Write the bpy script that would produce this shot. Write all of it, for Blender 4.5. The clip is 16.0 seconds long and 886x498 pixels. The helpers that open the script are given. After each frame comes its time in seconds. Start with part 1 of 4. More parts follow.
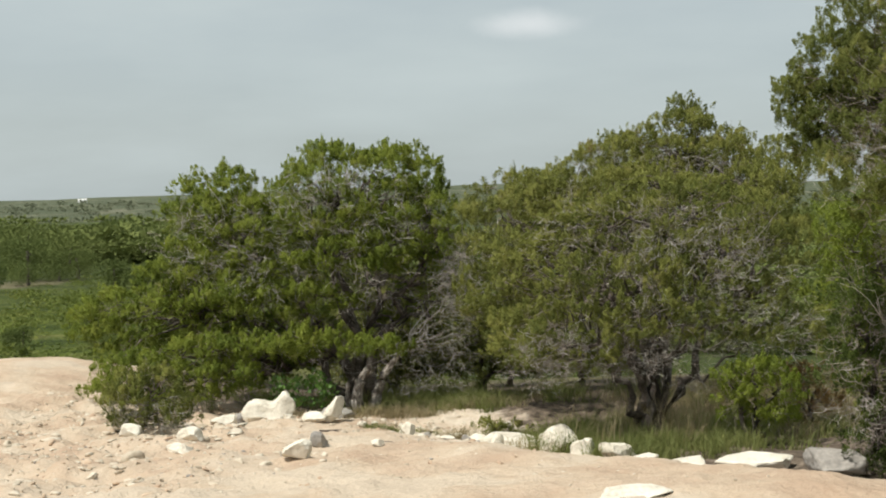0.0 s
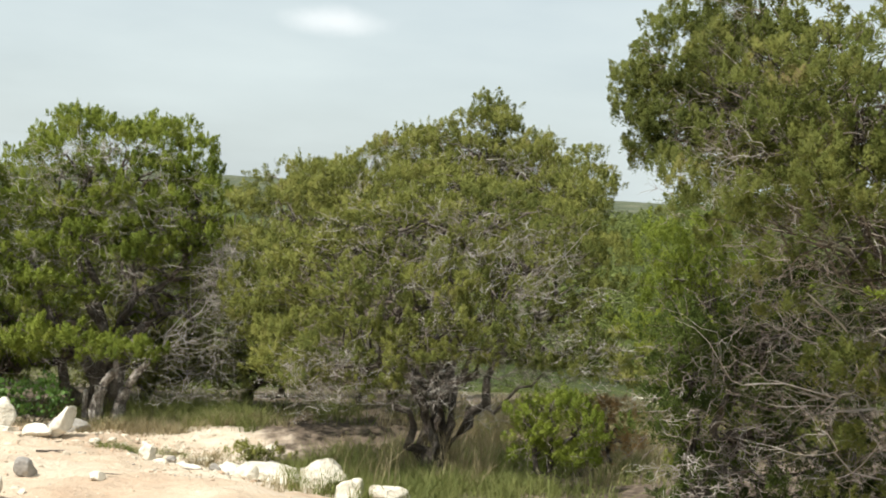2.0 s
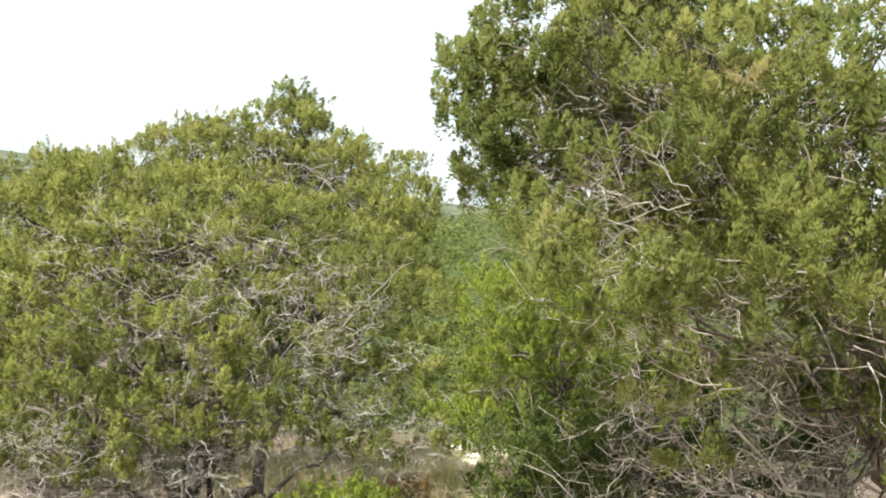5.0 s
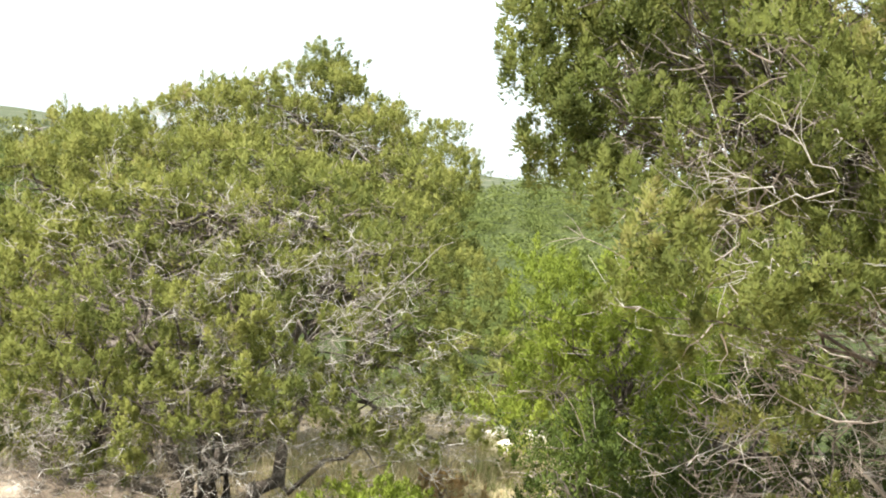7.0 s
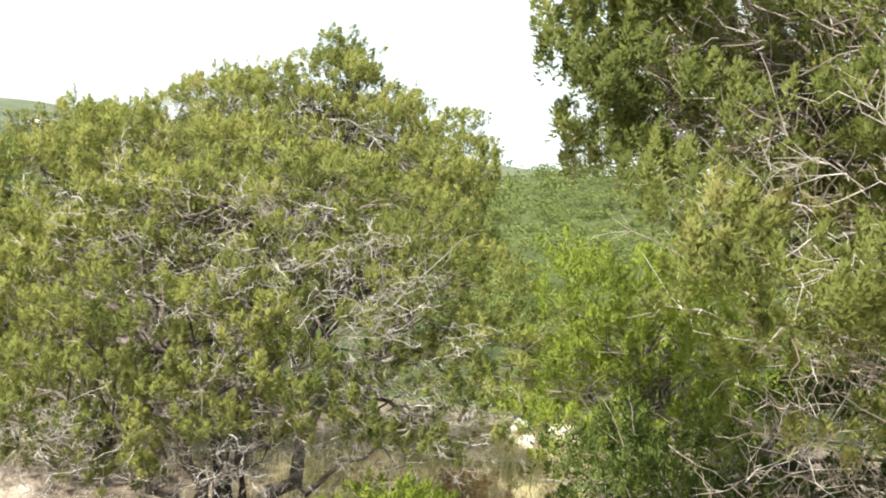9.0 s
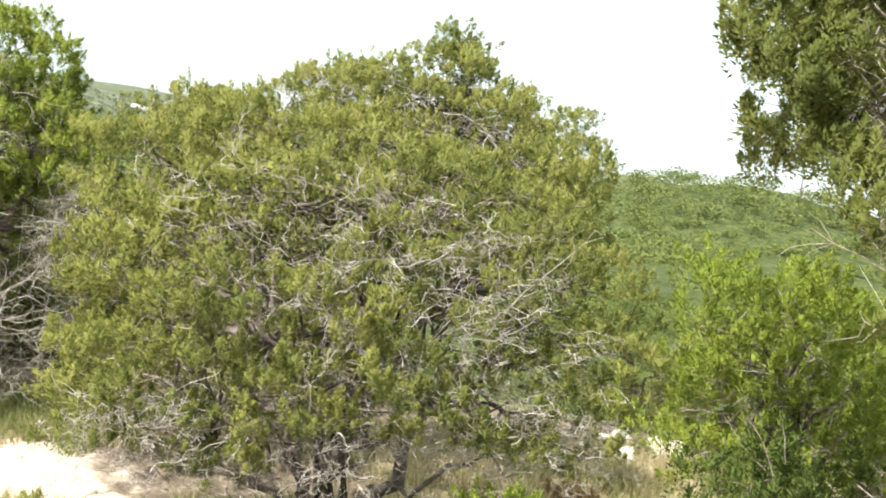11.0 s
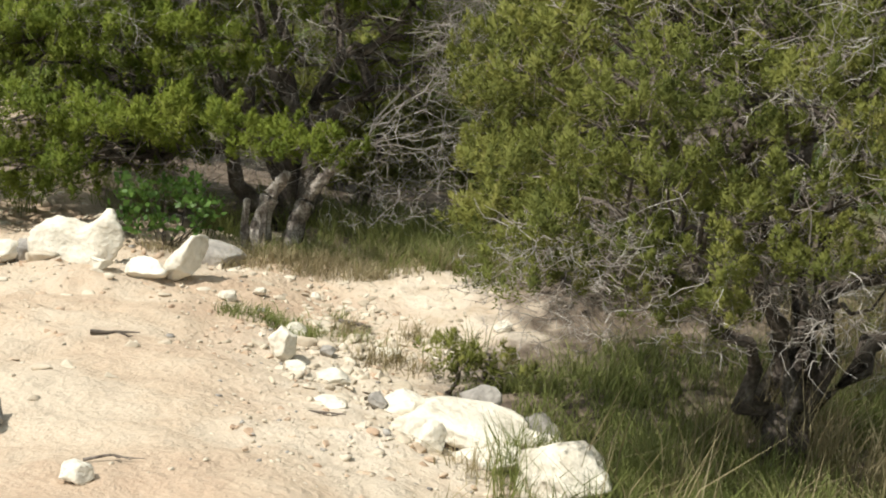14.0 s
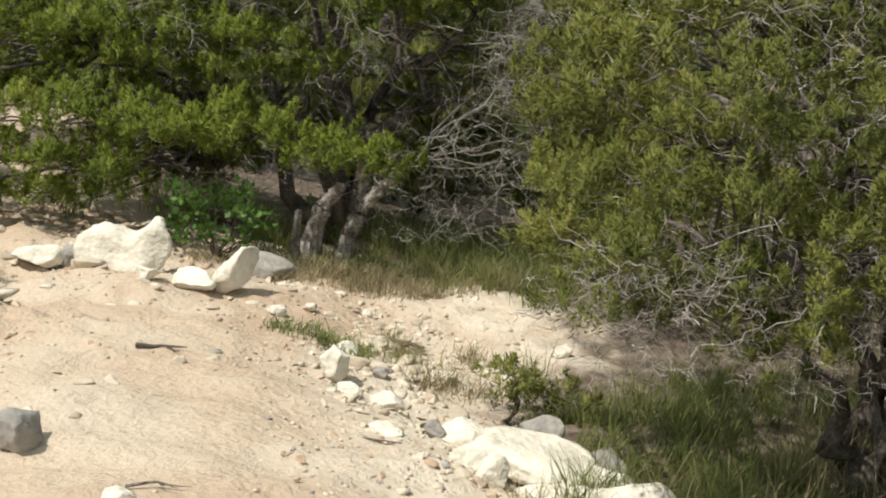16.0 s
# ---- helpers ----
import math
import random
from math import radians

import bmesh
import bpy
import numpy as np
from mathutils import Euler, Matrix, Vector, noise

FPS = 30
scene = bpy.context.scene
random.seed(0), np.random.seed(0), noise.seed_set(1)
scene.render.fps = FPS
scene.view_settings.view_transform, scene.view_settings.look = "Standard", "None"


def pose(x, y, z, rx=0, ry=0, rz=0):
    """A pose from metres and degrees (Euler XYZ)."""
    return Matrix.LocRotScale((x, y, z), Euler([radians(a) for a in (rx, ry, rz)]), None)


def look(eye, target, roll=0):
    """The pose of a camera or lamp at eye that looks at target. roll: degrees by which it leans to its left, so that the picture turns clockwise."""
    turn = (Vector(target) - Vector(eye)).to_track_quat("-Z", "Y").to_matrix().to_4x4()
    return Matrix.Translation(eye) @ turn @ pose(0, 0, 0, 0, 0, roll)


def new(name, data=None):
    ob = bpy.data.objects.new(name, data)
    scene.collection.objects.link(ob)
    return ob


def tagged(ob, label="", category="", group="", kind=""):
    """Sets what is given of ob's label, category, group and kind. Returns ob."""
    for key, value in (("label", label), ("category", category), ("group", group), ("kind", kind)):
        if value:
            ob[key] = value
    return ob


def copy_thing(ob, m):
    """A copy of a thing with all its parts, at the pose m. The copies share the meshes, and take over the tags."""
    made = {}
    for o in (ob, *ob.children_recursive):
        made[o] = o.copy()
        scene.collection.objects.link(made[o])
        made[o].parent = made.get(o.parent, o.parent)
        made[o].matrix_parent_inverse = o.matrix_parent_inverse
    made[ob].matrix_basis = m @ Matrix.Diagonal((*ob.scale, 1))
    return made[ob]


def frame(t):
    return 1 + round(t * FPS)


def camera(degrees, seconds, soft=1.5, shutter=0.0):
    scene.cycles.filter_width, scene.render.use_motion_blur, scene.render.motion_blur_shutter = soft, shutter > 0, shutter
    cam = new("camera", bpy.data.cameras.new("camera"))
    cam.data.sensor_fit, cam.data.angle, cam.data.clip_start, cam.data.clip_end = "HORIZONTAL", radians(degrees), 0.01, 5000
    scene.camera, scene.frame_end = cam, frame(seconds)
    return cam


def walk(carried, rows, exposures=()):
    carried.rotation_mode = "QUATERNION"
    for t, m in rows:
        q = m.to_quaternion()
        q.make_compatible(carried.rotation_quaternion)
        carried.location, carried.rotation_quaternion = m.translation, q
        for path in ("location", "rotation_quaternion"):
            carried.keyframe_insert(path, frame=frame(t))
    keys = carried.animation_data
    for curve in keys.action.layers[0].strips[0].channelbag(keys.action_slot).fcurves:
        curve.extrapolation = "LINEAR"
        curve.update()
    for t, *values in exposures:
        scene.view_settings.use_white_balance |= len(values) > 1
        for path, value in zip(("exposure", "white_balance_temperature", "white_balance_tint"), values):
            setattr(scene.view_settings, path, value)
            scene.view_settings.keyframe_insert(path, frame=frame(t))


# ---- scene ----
cam = camera(40.95, 16.0, soft=1.95)
# seconds, place in metres, turn to the left, tilt up, lean
PATH = [
    (0, 0.009, 0.004, 2.327, 0.22, -2.49, -0.91),
    (0.5, 0.025, 0.316, 2.332, -1.25, -2.62, 0.31),
    (1, 0.046, 0.751, 2.290, -4.25, -1.82, 1.66),
    (1.5, 0.124, 1.231, 2.271, -7.69, -2.67, 2.96),
    (2, 0.242, 1.635, 2.283, -9.82, -2.33, 3.58),
    (2.5, 0.350, 2.079, 2.284, -12.39, -1.83, 4.53),
    (3, 0.491, 2.508, 2.292, -14.94, -0.98, 4.88),
    (3.2, 0.565, 2.652, 2.303, -16.11, -0.26, 4.54),
    (5.3, 0.961, 4.017, 2.491, -18.81, -2.60, 7.05),
    (5.5, 0.968, 4.115, 2.481, -18.68, -3.07, 7.68),
    (6, 1.021, 4.275, 2.495, -18.20, -2.78, 7.85),
    (6.5, 1.048, 4.397, 2.497, -17.46, -3.06, 8.05),
    (7, 1.068, 4.503, 2.493, -17.22, -3.28, 7.98),
    (7.5, 1.097, 4.584, 2.494, -17.08, -3.49, 7.60),
    (8, 1.112, 4.656, 2.499, -16.77, -3.50, 7.30),
    (8.2, 1.117, 4.682, 2.497, -16.79, -3.67, 7.35),
    (10.3, 1.054, 4.879, 2.461, -14.90, -3.91, 8.84),
    (10.5, 1.045, 4.902, 2.457, -14.41, -3.95, 9.15),
    (11, 1.016, 5.039, 2.445, -12.33, -4.53, 9.99),
    (11.5, 0.938, 5.292, 2.376, -8.51, -7.80, 11.89),
    (12, 0.926, 5.582, 2.334, -4.85, -10.08, 9.56),
    (12.5, 0.873, 5.819, 2.272, -0.95, -12.11, 8.04),
    (13, 0.798, 6.092, 2.196, 1.21, -14.41, 7.42),
    (13.5, 0.737, 6.295, 2.135, 3.14, -15.24, 6.96),
    (14, 0.724, 6.424, 2.111, 4.02, -15.59, 5.82),
    (14.5, 0.694, 6.527, 2.086, 4.92, -15.99, 5.65),
    (15, 0.656, 6.591, 2.068, 5.37, -15.71, 6.07),
    (15.5, 0.627, 6.647, 2.057, 5.71, -15.70, 6.39),
    (16, 0.594, 6.699, 2.040, 6.12, -15.07, 7.02),
]
EXPOSURES = [(0, 0.08), (1.5, 0.36), (3, 0.83), (5.5, 1.29), (8, 1.43), (11, 1.45), (11.7, 1.46), (12.5, 1.3), (13.2, 0.68), (14.5, 0.24), (16, 0.15)]
walk(cam, [(t, pose(x, y, z, 90 + tilt, 0, turn) @ pose(0, 0, 0, 0, 0, lean)) for t, x, y, z, turn, tilt, lean in PATH], EXPOSURES)

# ---- world and sun ----
SUN_TO = Vector((-0.56, -0.4, 1.16)).normalized()
world = bpy.data.worlds.new("hazy_sky")
scene.world = world
world.use_nodes = True
wn, wl = world.node_tree.nodes, world.node_tree.links
wn.clear()
sky = wn.new("ShaderNodeTexSky")
sky.sky_type = "NISHITA"
sky.sun_disc = False
sky.sun_elevation = math.asin(SUN_TO.z)
sky.sun_rotation = math.atan2(SUN_TO.x, SUN_TO.y)
sky.air_density, sky.dust_density, sky.ozone_density = 1.0, 3.0, 1.0
wcoord = wn.new("ShaderNodeTexCoord")
wmap = wn.new("ShaderNodeMapping")
wmap.inputs["Scale"].default_value = (1.6, 1.6, 6.0)
cloud = wn.new("ShaderNodeTexNoise")
cloud.inputs["Scale"].default_value = 2.2
cloud.inputs["Detail"].default_value = 6
cramp = wn.new("ShaderNodeMapRange")
cramp.inputs["From Min"].default_value, cramp.inputs["From Max"].default_value = 0.42, 0.72
cramp.inputs["To Min"].default_value, cramp.inputs["To Max"].default_value = 0.72, 0.92
wmix = wn.new("ShaderNodeMix")
wmix.data_type = "RGBA"
wmix.inputs["B"].default_value = (6.2, 6.98, 7.0, 1)
# a faint small cloud low over the valley
cdir = wn.new("ShaderNodeVectorMath")
cdir.operation = "SUBTRACT"
cdir.inputs[1].default_value = (0.07, 0.987, 0.142)
cscale = wn.new("ShaderNodeVectorMath")
cscale.operation = "MULTIPLY"
cscale.inputs[1].default_value = (21, 21, 74)
clen = wn.new("ShaderNodeVectorMath")
clen.operation = "LENGTH"
cwob = wn.new("ShaderNodeTexNoise")
cwob.inputs["Scale"].default_value, cwob.inputs["Detail"].default_value = 28, 5
cadd = wn.new("ShaderNodeMath")
cadd.operation = "MULTIPLY_ADD"
cadd.inputs[1].default_value = 1.1
cfall = wn.new("ShaderNodeMapRange")
cfall.interpolation_type = "SMOOTHSTEP"
cfall.inputs["From Min"].default_value, cfall.inputs["From Max"].default_value = 1.7, 0.6
cfall.inputs["To Min"].default_value, cfall.inputs["To Max"].default_value = 0.0, 0.42
cmix = wn.new("ShaderNodeMix")
cmix.data_type = "RGBA"
cmix.inputs["B"].default_value = (10.5, 10.6, 10.6, 1)
wl.new(wcoord.outputs["Generated"], cdir.inputs[0])
wl.new(cdir.outputs[0], cscale.inputs[0])
wl.new(cscale.outputs[0], clen.inputs[0])
wl.new(wcoord.outputs["Generated"], cwob.inputs["Vector"])
wl.new(cwob.outputs["Fac"], cadd.inputs[0])
wl.new(clen.outputs["Value"], cadd.inputs[2])
wl.new(cadd.outputs[0], cfall.inputs["Value"])
wl.new(cfall.outputs["Result"], cmix.inputs["Factor"])
wback = wn.new("ShaderNodeBackground")
wback.inputs["Strength"].default_value = 0.088
wout = wn.new("ShaderNodeOutputWorld")
wl.new(wcoord.outputs["Generated"], wmap.inputs["Vector"])
wl.new(wmap.outputs["Vector"], cloud.inputs["Vector"])
wl.new(cloud.outputs["Fac"], cramp.inputs["Value"])
wl.new(cramp.outputs["Result"], wmix.inputs["Factor"])
wl.new(sky.outputs["Color"], wmix.inputs["A"])
wl.new(wmix.outputs["Result"], cmix.inputs["A"])
wl.new(cmix.outputs["Result"], wback.inputs["Color"])
wl.new(wback.outputs["Background"], wout.inputs["Surface"])

sun = new("sun", bpy.data.lights.new("sun", "SUN"))
sun.data.energy, sun.data.angle, sun.data.color = 4.25, radians(0.6), (1.0, 0.95, 0.86)
sun.matrix_world = look((0, 0, 30), Vector((0, 0, 30)) - SUN_TO)

# ---- materials ----


def material(name, stops, scale=6.0, detail=6.0, rough=0.85, bump=0.3, bump_scale=40.0, island=0.0, thing=0.0, through_light=0.0, fine=0.35, depth=0.02, tone=0.0):
    """A material whose colour runs through stops by noise at two scales; island and thing vary it by piece and by object."""
    m = bpy.data.materials.new(name)
    m.use_nodes = True
    n, l = m.node_tree.nodes, m.node_tree.links
    bsdf, out = n["Principled BSDF"], n["Material Output"]
    coord = n.new("ShaderNodeTexCoord")
    large, small = n.new("ShaderNodeTexNoise"), n.new("ShaderNodeTexNoise")
    large.inputs["Scale"].default_value, large.inputs["Detail"].default_value = scale, detail
    small.inputs["Scale"].default_value, small.inputs["Detail"].default_value = bump_scale, 4
    for tex in (large, small):
        l.new(coord.outputs["Object"], tex.inputs["Vector"])
    add = n.new("ShaderNodeMath")
    add.operation = "MULTIPLY_ADD"
    add.inputs[1].default_value = fine
    l.new(small.outputs["Fac"], add.inputs[0])
    l.new(large.outputs["Fac"], add.inputs[2])
    value = add.outputs[0]
    for kind, amount in (("island", island), ("thing", thing), ("tone", tone)):
        if amount:
            src = n.new({"island": "ShaderNodeNewGeometry", "thing": "ShaderNodeObjectInfo", "tone": "ShaderNodeAttribute"}[kind])
            if kind == "tone":
                src.attribute_name = "tone"
            more = n.new("ShaderNodeMath")
            more.operation = "MULTIPLY_ADD"
            more.inputs[1].default_value = amount
            l.new(src.outputs[{"island": "Random Per Island", "thing": "Random", "tone": "Fac"}[kind]], more.inputs[0])
            l.new(value, more.inputs[2])
            value = more.outputs[0]
    spread = n.new("ShaderNodeMapRange")
    spread.inputs["From Min"].default_value = 0.3 + 0.5 * fine - 0.1
    spread.inputs["From Max"].default_value = 0.7 + 0.5 * fine + 0.1 + island + thing + tone
    l.new(value, spread.inputs["Value"])
    ramp = n.new("ShaderNodeValToRGB")
    ramp.color_ramp.elements[0].position, ramp.color_ramp.elements[1].position = stops[0][0], stops[-1][0]
    ramp.color_ramp.elements[0].color, ramp.color_ramp.elements[1].color = (*stops[0][1], 1), (*stops[-1][1], 1)
    for at, colour in stops[1:-1]:
        ramp.color_ramp.elements.new(at).color = (*colour, 1)
    l.new(spread.outputs["Result"], ramp.inputs["Fac"])
    l.new(ramp.outputs["Color"], bsdf.inputs["Base Color"])
    bsdf.inputs["Roughness"].default_value = rough
    bsdf.inputs["Specular IOR Level"].default_value = 0.3
    if bump:
        b = n.new("ShaderNodeBump")
        b.inputs["Strength"].default_value, b.inputs["Distance"].default_value = bump, depth
        l.new(value if not (island or thing or tone) else add.outputs[0], b.inputs["Height"])
        l.new(b.outputs["Normal"], bsdf.inputs["Normal"])
    if through_light:
        t = n.new("ShaderNodeBsdfTranslucent")
        mix = n.new("ShaderNodeMixShader")
        mix.inputs["Fac"].default_value = through_light
        l.new(ramp.outputs["Color"], t.inputs["Color"])
        l.new(bsdf.outputs["BSDF"], mix.inputs[1])
        l.new(t.outputs["BSDF"], mix.inputs[2])
        l.new(mix.outputs["Shader"], out.inputs["Surface"])
    return m


juniper_leaf = material("juniper_leaf", [(0, (0.051, 0.067, 0.019)), (0.28, (0.119, 0.142, 0.033)), (0.5, (0.209, 0.229, 0.054)), (0.7, (0.294, 0.297, 0.080)), (0.8, (0.239, 0.192, 0.093)), (1, (0.221, 0.142, 0.097))],
                        scale=4.5, rough=0.75, bump=0, island=0.12, tone=0.55, thing=0.1, through_light=0.42)
green_leaf = material("green_leaf", [(0, (0.040, 0.067, 0.011)), (0.3, (0.115, 0.161, 0.023)), (0.58, (0.209, 0.258, 0.037)), (0.82, (0.292, 0.320, 0.061)), (0.88, (0.240, 0.179, 0.079)), (1, (0.223, 0.143, 0.079))],
                      scale=4.5, rough=0.75, bump=0, island=0.12, tone=0.55, thing=0.1, through_light=0.42)
fresh_leaf = material("fresh_leaf", [(0, (0.055, 0.085, 0.013)), (0.45, (0.185, 0.240, 0.030)), (1, (0.350, 0.390, 0.058))], scale=4.5, rough=0.7, bump=0, island=0.12, tone=0.5, thing=0.1, through_light=0.42)
dusky_leaf = material("dusky_leaf", [(0, (0.059, 0.072, 0.023)), (0.3, (0.139, 0.171, 0.043)), (0.55, (0.230, 0.255, 0.069)), (0.68, (0.310, 0.314, 0.097)), (0.8, (0.276, 0.216, 0.114)), (1, (0.250, 0.157, 0.106))],
                      scale=4.5, rough=0.75, bump=0, island=0.12, tone=0.6, thing=0.1, through_light=0.6)
# a darker leaf green with the large tree's shade painted in
shade_leaf = material("shade_leaf", [(0, (0.022, 0.04, 0.008)), (0.4, (0.055, 0.085, 0.014)), (0.75, (0.1, 0.135, 0.022)), (1, (0.17, 0.2, 0.04))], scale=4.5, rough=0.75, bump=0, island=0.12, tone=0.5, through_light=0.3)
rusty_leaf = material("rusty_leaf", [(0, (0.16, 0.09, 0.035)), (0.5, (0.33, 0.21, 0.085)), (1, (0.45, 0.33, 0.15))], scale=5, rough=0.85, bump=0, island=0.2, tone=0.5, through_light=0.3)
broad_leaf = material("broad_leaf", [(0, (0.048, 0.112, 0.024)), (1, (0.176, 0.304, 0.064))], scale=5, rough=0.5, bump=0, island=0.6, through_light=0.3)
# distance haze painted into the farthest leaves as a paler grey-green
haze_ridge_leaf = material("haze_ridge_leaf", [(0, (0.12, 0.14, 0.08)), (0.5, (0.17, 0.19, 0.12)), (1, (0.22, 0.235, 0.16))], scale=0.02, rough=0.9, bump=0, island=0.2, through_light=0.15)
fresh_scrub = material("fresh_scrub", [(0, (0.07, 0.1, 0.02)), (0.5, (0.14, 0.175, 0.035)), (1, (0.24, 0.25, 0.07))], scale=0.4, rough=0.9, bump=0, island=0.3, through_light=0.3)
far_leaf = material("far_leaf", [(0, (0.065, 0.095, 0.025)), (0.5, (0.12, 0.15, 0.04)), (1, (0.2, 0.225, 0.065))], scale=0.12, rough=0.9, bump=0, island=0.2, thing=0.5, through_light=0.15)
bark = material("shaggy_bark", [(0, (0.035, 0.028, 0.022)), (0.5, (0.11, 0.09, 0.075)), (1, (0.26, 0.23, 0.2))], scale=9, rough=0.95, bump=0.9, bump_scale=60, fine=0.6, depth=0.02)
dead_wood = material("dead_wood", [(0, (0.123, 0.099, 0.081)), (0.35, (0.285, 0.252, 0.224)), (0.65, (0.456, 0.428, 0.390)), (1, (0.703, 0.685, 0.646))], scale=7, rough=0.85, bump=0.3, bump_scale=80, island=0.5)
brown_twig = material("brown_twig", [(0, (0.09, 0.07, 0.055)), (0.5, (0.26, 0.22, 0.19)), (0.85, (0.43, 0.39, 0.35)), (1, (0.6, 0.56, 0.51))], scale=7, rough=0.9, bump=0.3, bump_scale=80, island=0.5)
weathered_wood = material("weathered_wood", [(0, (0.045, 0.036, 0.03)), (0.4, (0.16, 0.135, 0.115)), (0.65, (0.34, 0.31, 0.275)), (1, (0.6, 0.57, 0.53))], scale=14, rough=0.9, bump=0.9, bump_scale=70, fine=0.6, depth=0.015)
limestone = material("limestone", [(0, (0.34, 0.3, 0.225)), (0.4, (0.66, 0.615, 0.515)), (1, (0.85, 0.81, 0.71))], scale=6, rough=0.95, bump=0.9, bump_scale=34, thing=0.15, fine=0.5, depth=0.025)
gravel_stone = material("gravel_stone", [(0, (0.3, 0.25, 0.18)), (0.5, (0.52, 0.45, 0.35)), (1, (0.72, 0.67, 0.56))], scale=5, rough=0.95, bump=0.5, bump_scale=45, island=0.5, fine=0.5)
clod_earth = material("clod_earth", [(0, (0.3, 0.2, 0.13)), (0.5, (0.47, 0.35, 0.25)), (1, (0.6, 0.49, 0.37))], scale=5, rough=0.97, bump=0.6, bump_scale=40, island=0.5, fine=0.5)
# grey and lichened stones; also paints shade onto two paler ones
grey_stone = material("lichened_and_shaded_stone", [(0, (0.14, 0.13, 0.12)), (0.55, (0.33, 0.31, 0.28)), (1, (0.55, 0.52, 0.47))], scale=6, rough=0.95, bump=0.8, bump_scale=40, thing=0.15, fine=0.5)
green_grass = material("green_grass", [(0, (0.075, 0.095, 0.025)), (0.55, (0.19, 0.22, 0.065)), (1, (0.38, 0.365, 0.15))], scale=2.5, rough=0.7, bump=0, island=0.6, through_light=0.3)
dry_grass = material("dry_grass", [(0, (0.15, 0.12, 0.06)), (0.5, (0.32, 0.27, 0.15)), (1, (0.5, 0.44, 0.29))], scale=2.5, rough=0.8, bump=0, island=0.6, through_light=0.25)
white_wall = material("white_wall", [(0, (0.7, 0.7, 0.68)), (1, (0.85, 0.85, 0.83))], scale=1, bump=0)


def ground_material():
    """Pale caliche on the track, darker soil and litter with painted tree shade where plants grow, green far land with
    haze-greyed ridges.
    """
    m = bpy.data.materials.new("ground")
    m.use_nodes = True
    n, l = m.node_tree.nodes, m.node_tree.links
    bsdf = n["Principled BSDF"]
    coord = n.new("ShaderNodeTexCoord")

    def noise_at(scale, detail, rough=0.55):
        t = n.new("ShaderNodeTexNoise")
        t.inputs["Scale"].default_value, t.inputs["Detail"].default_value, t.inputs["Roughness"].default_value = scale, detail, rough
        l.new(coord.outputs["Object"], t.inputs["Vector"])
        return t.outputs["Fac"]

    def ramp_of(fac, *stops):
        r = n.new("ShaderNodeValToRGB")
        r.color_ramp.elements[0].position, r.color_ramp.elements[1].position = stops[0][0], stops[-1][0]
        r.color_ramp.elements[0].color, r.color_ramp.elements[1].color = (*stops[0][1], 1), (*stops[-1][1], 1)
        for at, c in stops[1:-1]:
            r.color_ramp.elements.new(at).color = (*c, 1)
        l.new(fac, r.inputs["Fac"])
        return r.outputs["Color"]

    def mixed(fac, a, b, blend="MIX"):
        x = n.new("ShaderNodeMix")
        x.data_type, x.blend_type = "RGBA", blend
        if isinstance(fac, float):
            x.inputs["Factor"].default_value = fac
        else:
            l.new(fac, x.inputs["Factor"])
        l.new(a, x.inputs["A"])
        l.new(b, x.inputs["B"])
        return x.outputs["Result"]

    def mask(name):
        a = n.new("ShaderNodeAttribute")
        a.attribute_name = name
        return a.outputs["Fac"]

    pale = ramp_of(noise_at(1.3, 8), (0.3, (0.387, 0.279, 0.194)), (0.5, (0.477, 0.369, 0.266)), (0.7, (0.549, 0.450, 0.338)))
    grit = ramp_of(noise_at(38, 5, 0.7), (0.3, (0.324, 0.243, 0.167)), (0.45, (0.504, 0.410, 0.302)), (0.75, (0.630, 0.549, 0.432)))
    chips = ramp_of(noise_at(140, 2, 0.6), (0.36, (0.3, 0.22, 0.15)), (0.46, (0.58, 0.46, 0.345)), (0.62, (0.62, 0.51, 0.39)), (0.72, (0.8, 0.73, 0.62)))
    patch = n.new("ShaderNodeMapRange")
    patch.inputs["From Min"].default_value, patch.inputs["From Max"].default_value = 0.42, 0.62
    patch.inputs["To Min"].default_value, patch.inputs["To Max"].default_value = 0.1, 0.8
    l.new(noise_at(1.9, 5, 0.6), patch.inputs["Value"])
    dust = ramp_of(noise_at(0.9, 6, 0.6), (0.4, (0.396, 0.270, 0.189)), (0.5, (0.504, 0.392, 0.288)), (0.58, (0.576, 0.504, 0.405)))
    caliche = mixed(patch.outputs["Result"], mixed(0.16, mixed(0.6, pale, dust), grit), mixed(0.35, mixed(0.4, grit, dust), chips))
    chalk = ramp_of(noise_at(6, 7, 0.65), (0.3, (0.5, 0.42, 0.31)), (0.5, (0.68, 0.61, 0.5)), (0.7, (0.78, 0.73, 0.63)))
    caliche = mixed(mask("chalk"), caliche, chalk)
    # soil and litter, with the shade under the trees in its dark tones
    shaded_soil = ramp_of(noise_at(9, 8, 0.65), (0.3, (0.055, 0.042, 0.032)), (0.52, (0.14, 0.11, 0.084)), (0.7, (0.27, 0.22, 0.17)))
    land = ramp_of(noise_at(0.05, 9, 0.65), (0.35, (0.046, 0.066, 0.026)), (0.5, (0.06, 0.083, 0.033)), (0.66, (0.085, 0.1, 0.043)), (0.74, (0.3, 0.27, 0.2)))
    scrub = ramp_of(noise_at(0.42, 9, 0.7), (0.36, (0.03, 0.042, 0.014)), (0.5, (0.07, 0.088, 0.027)), (0.66, (0.135, 0.15, 0.046)))
    land = mixed(0.7, land, scrub)
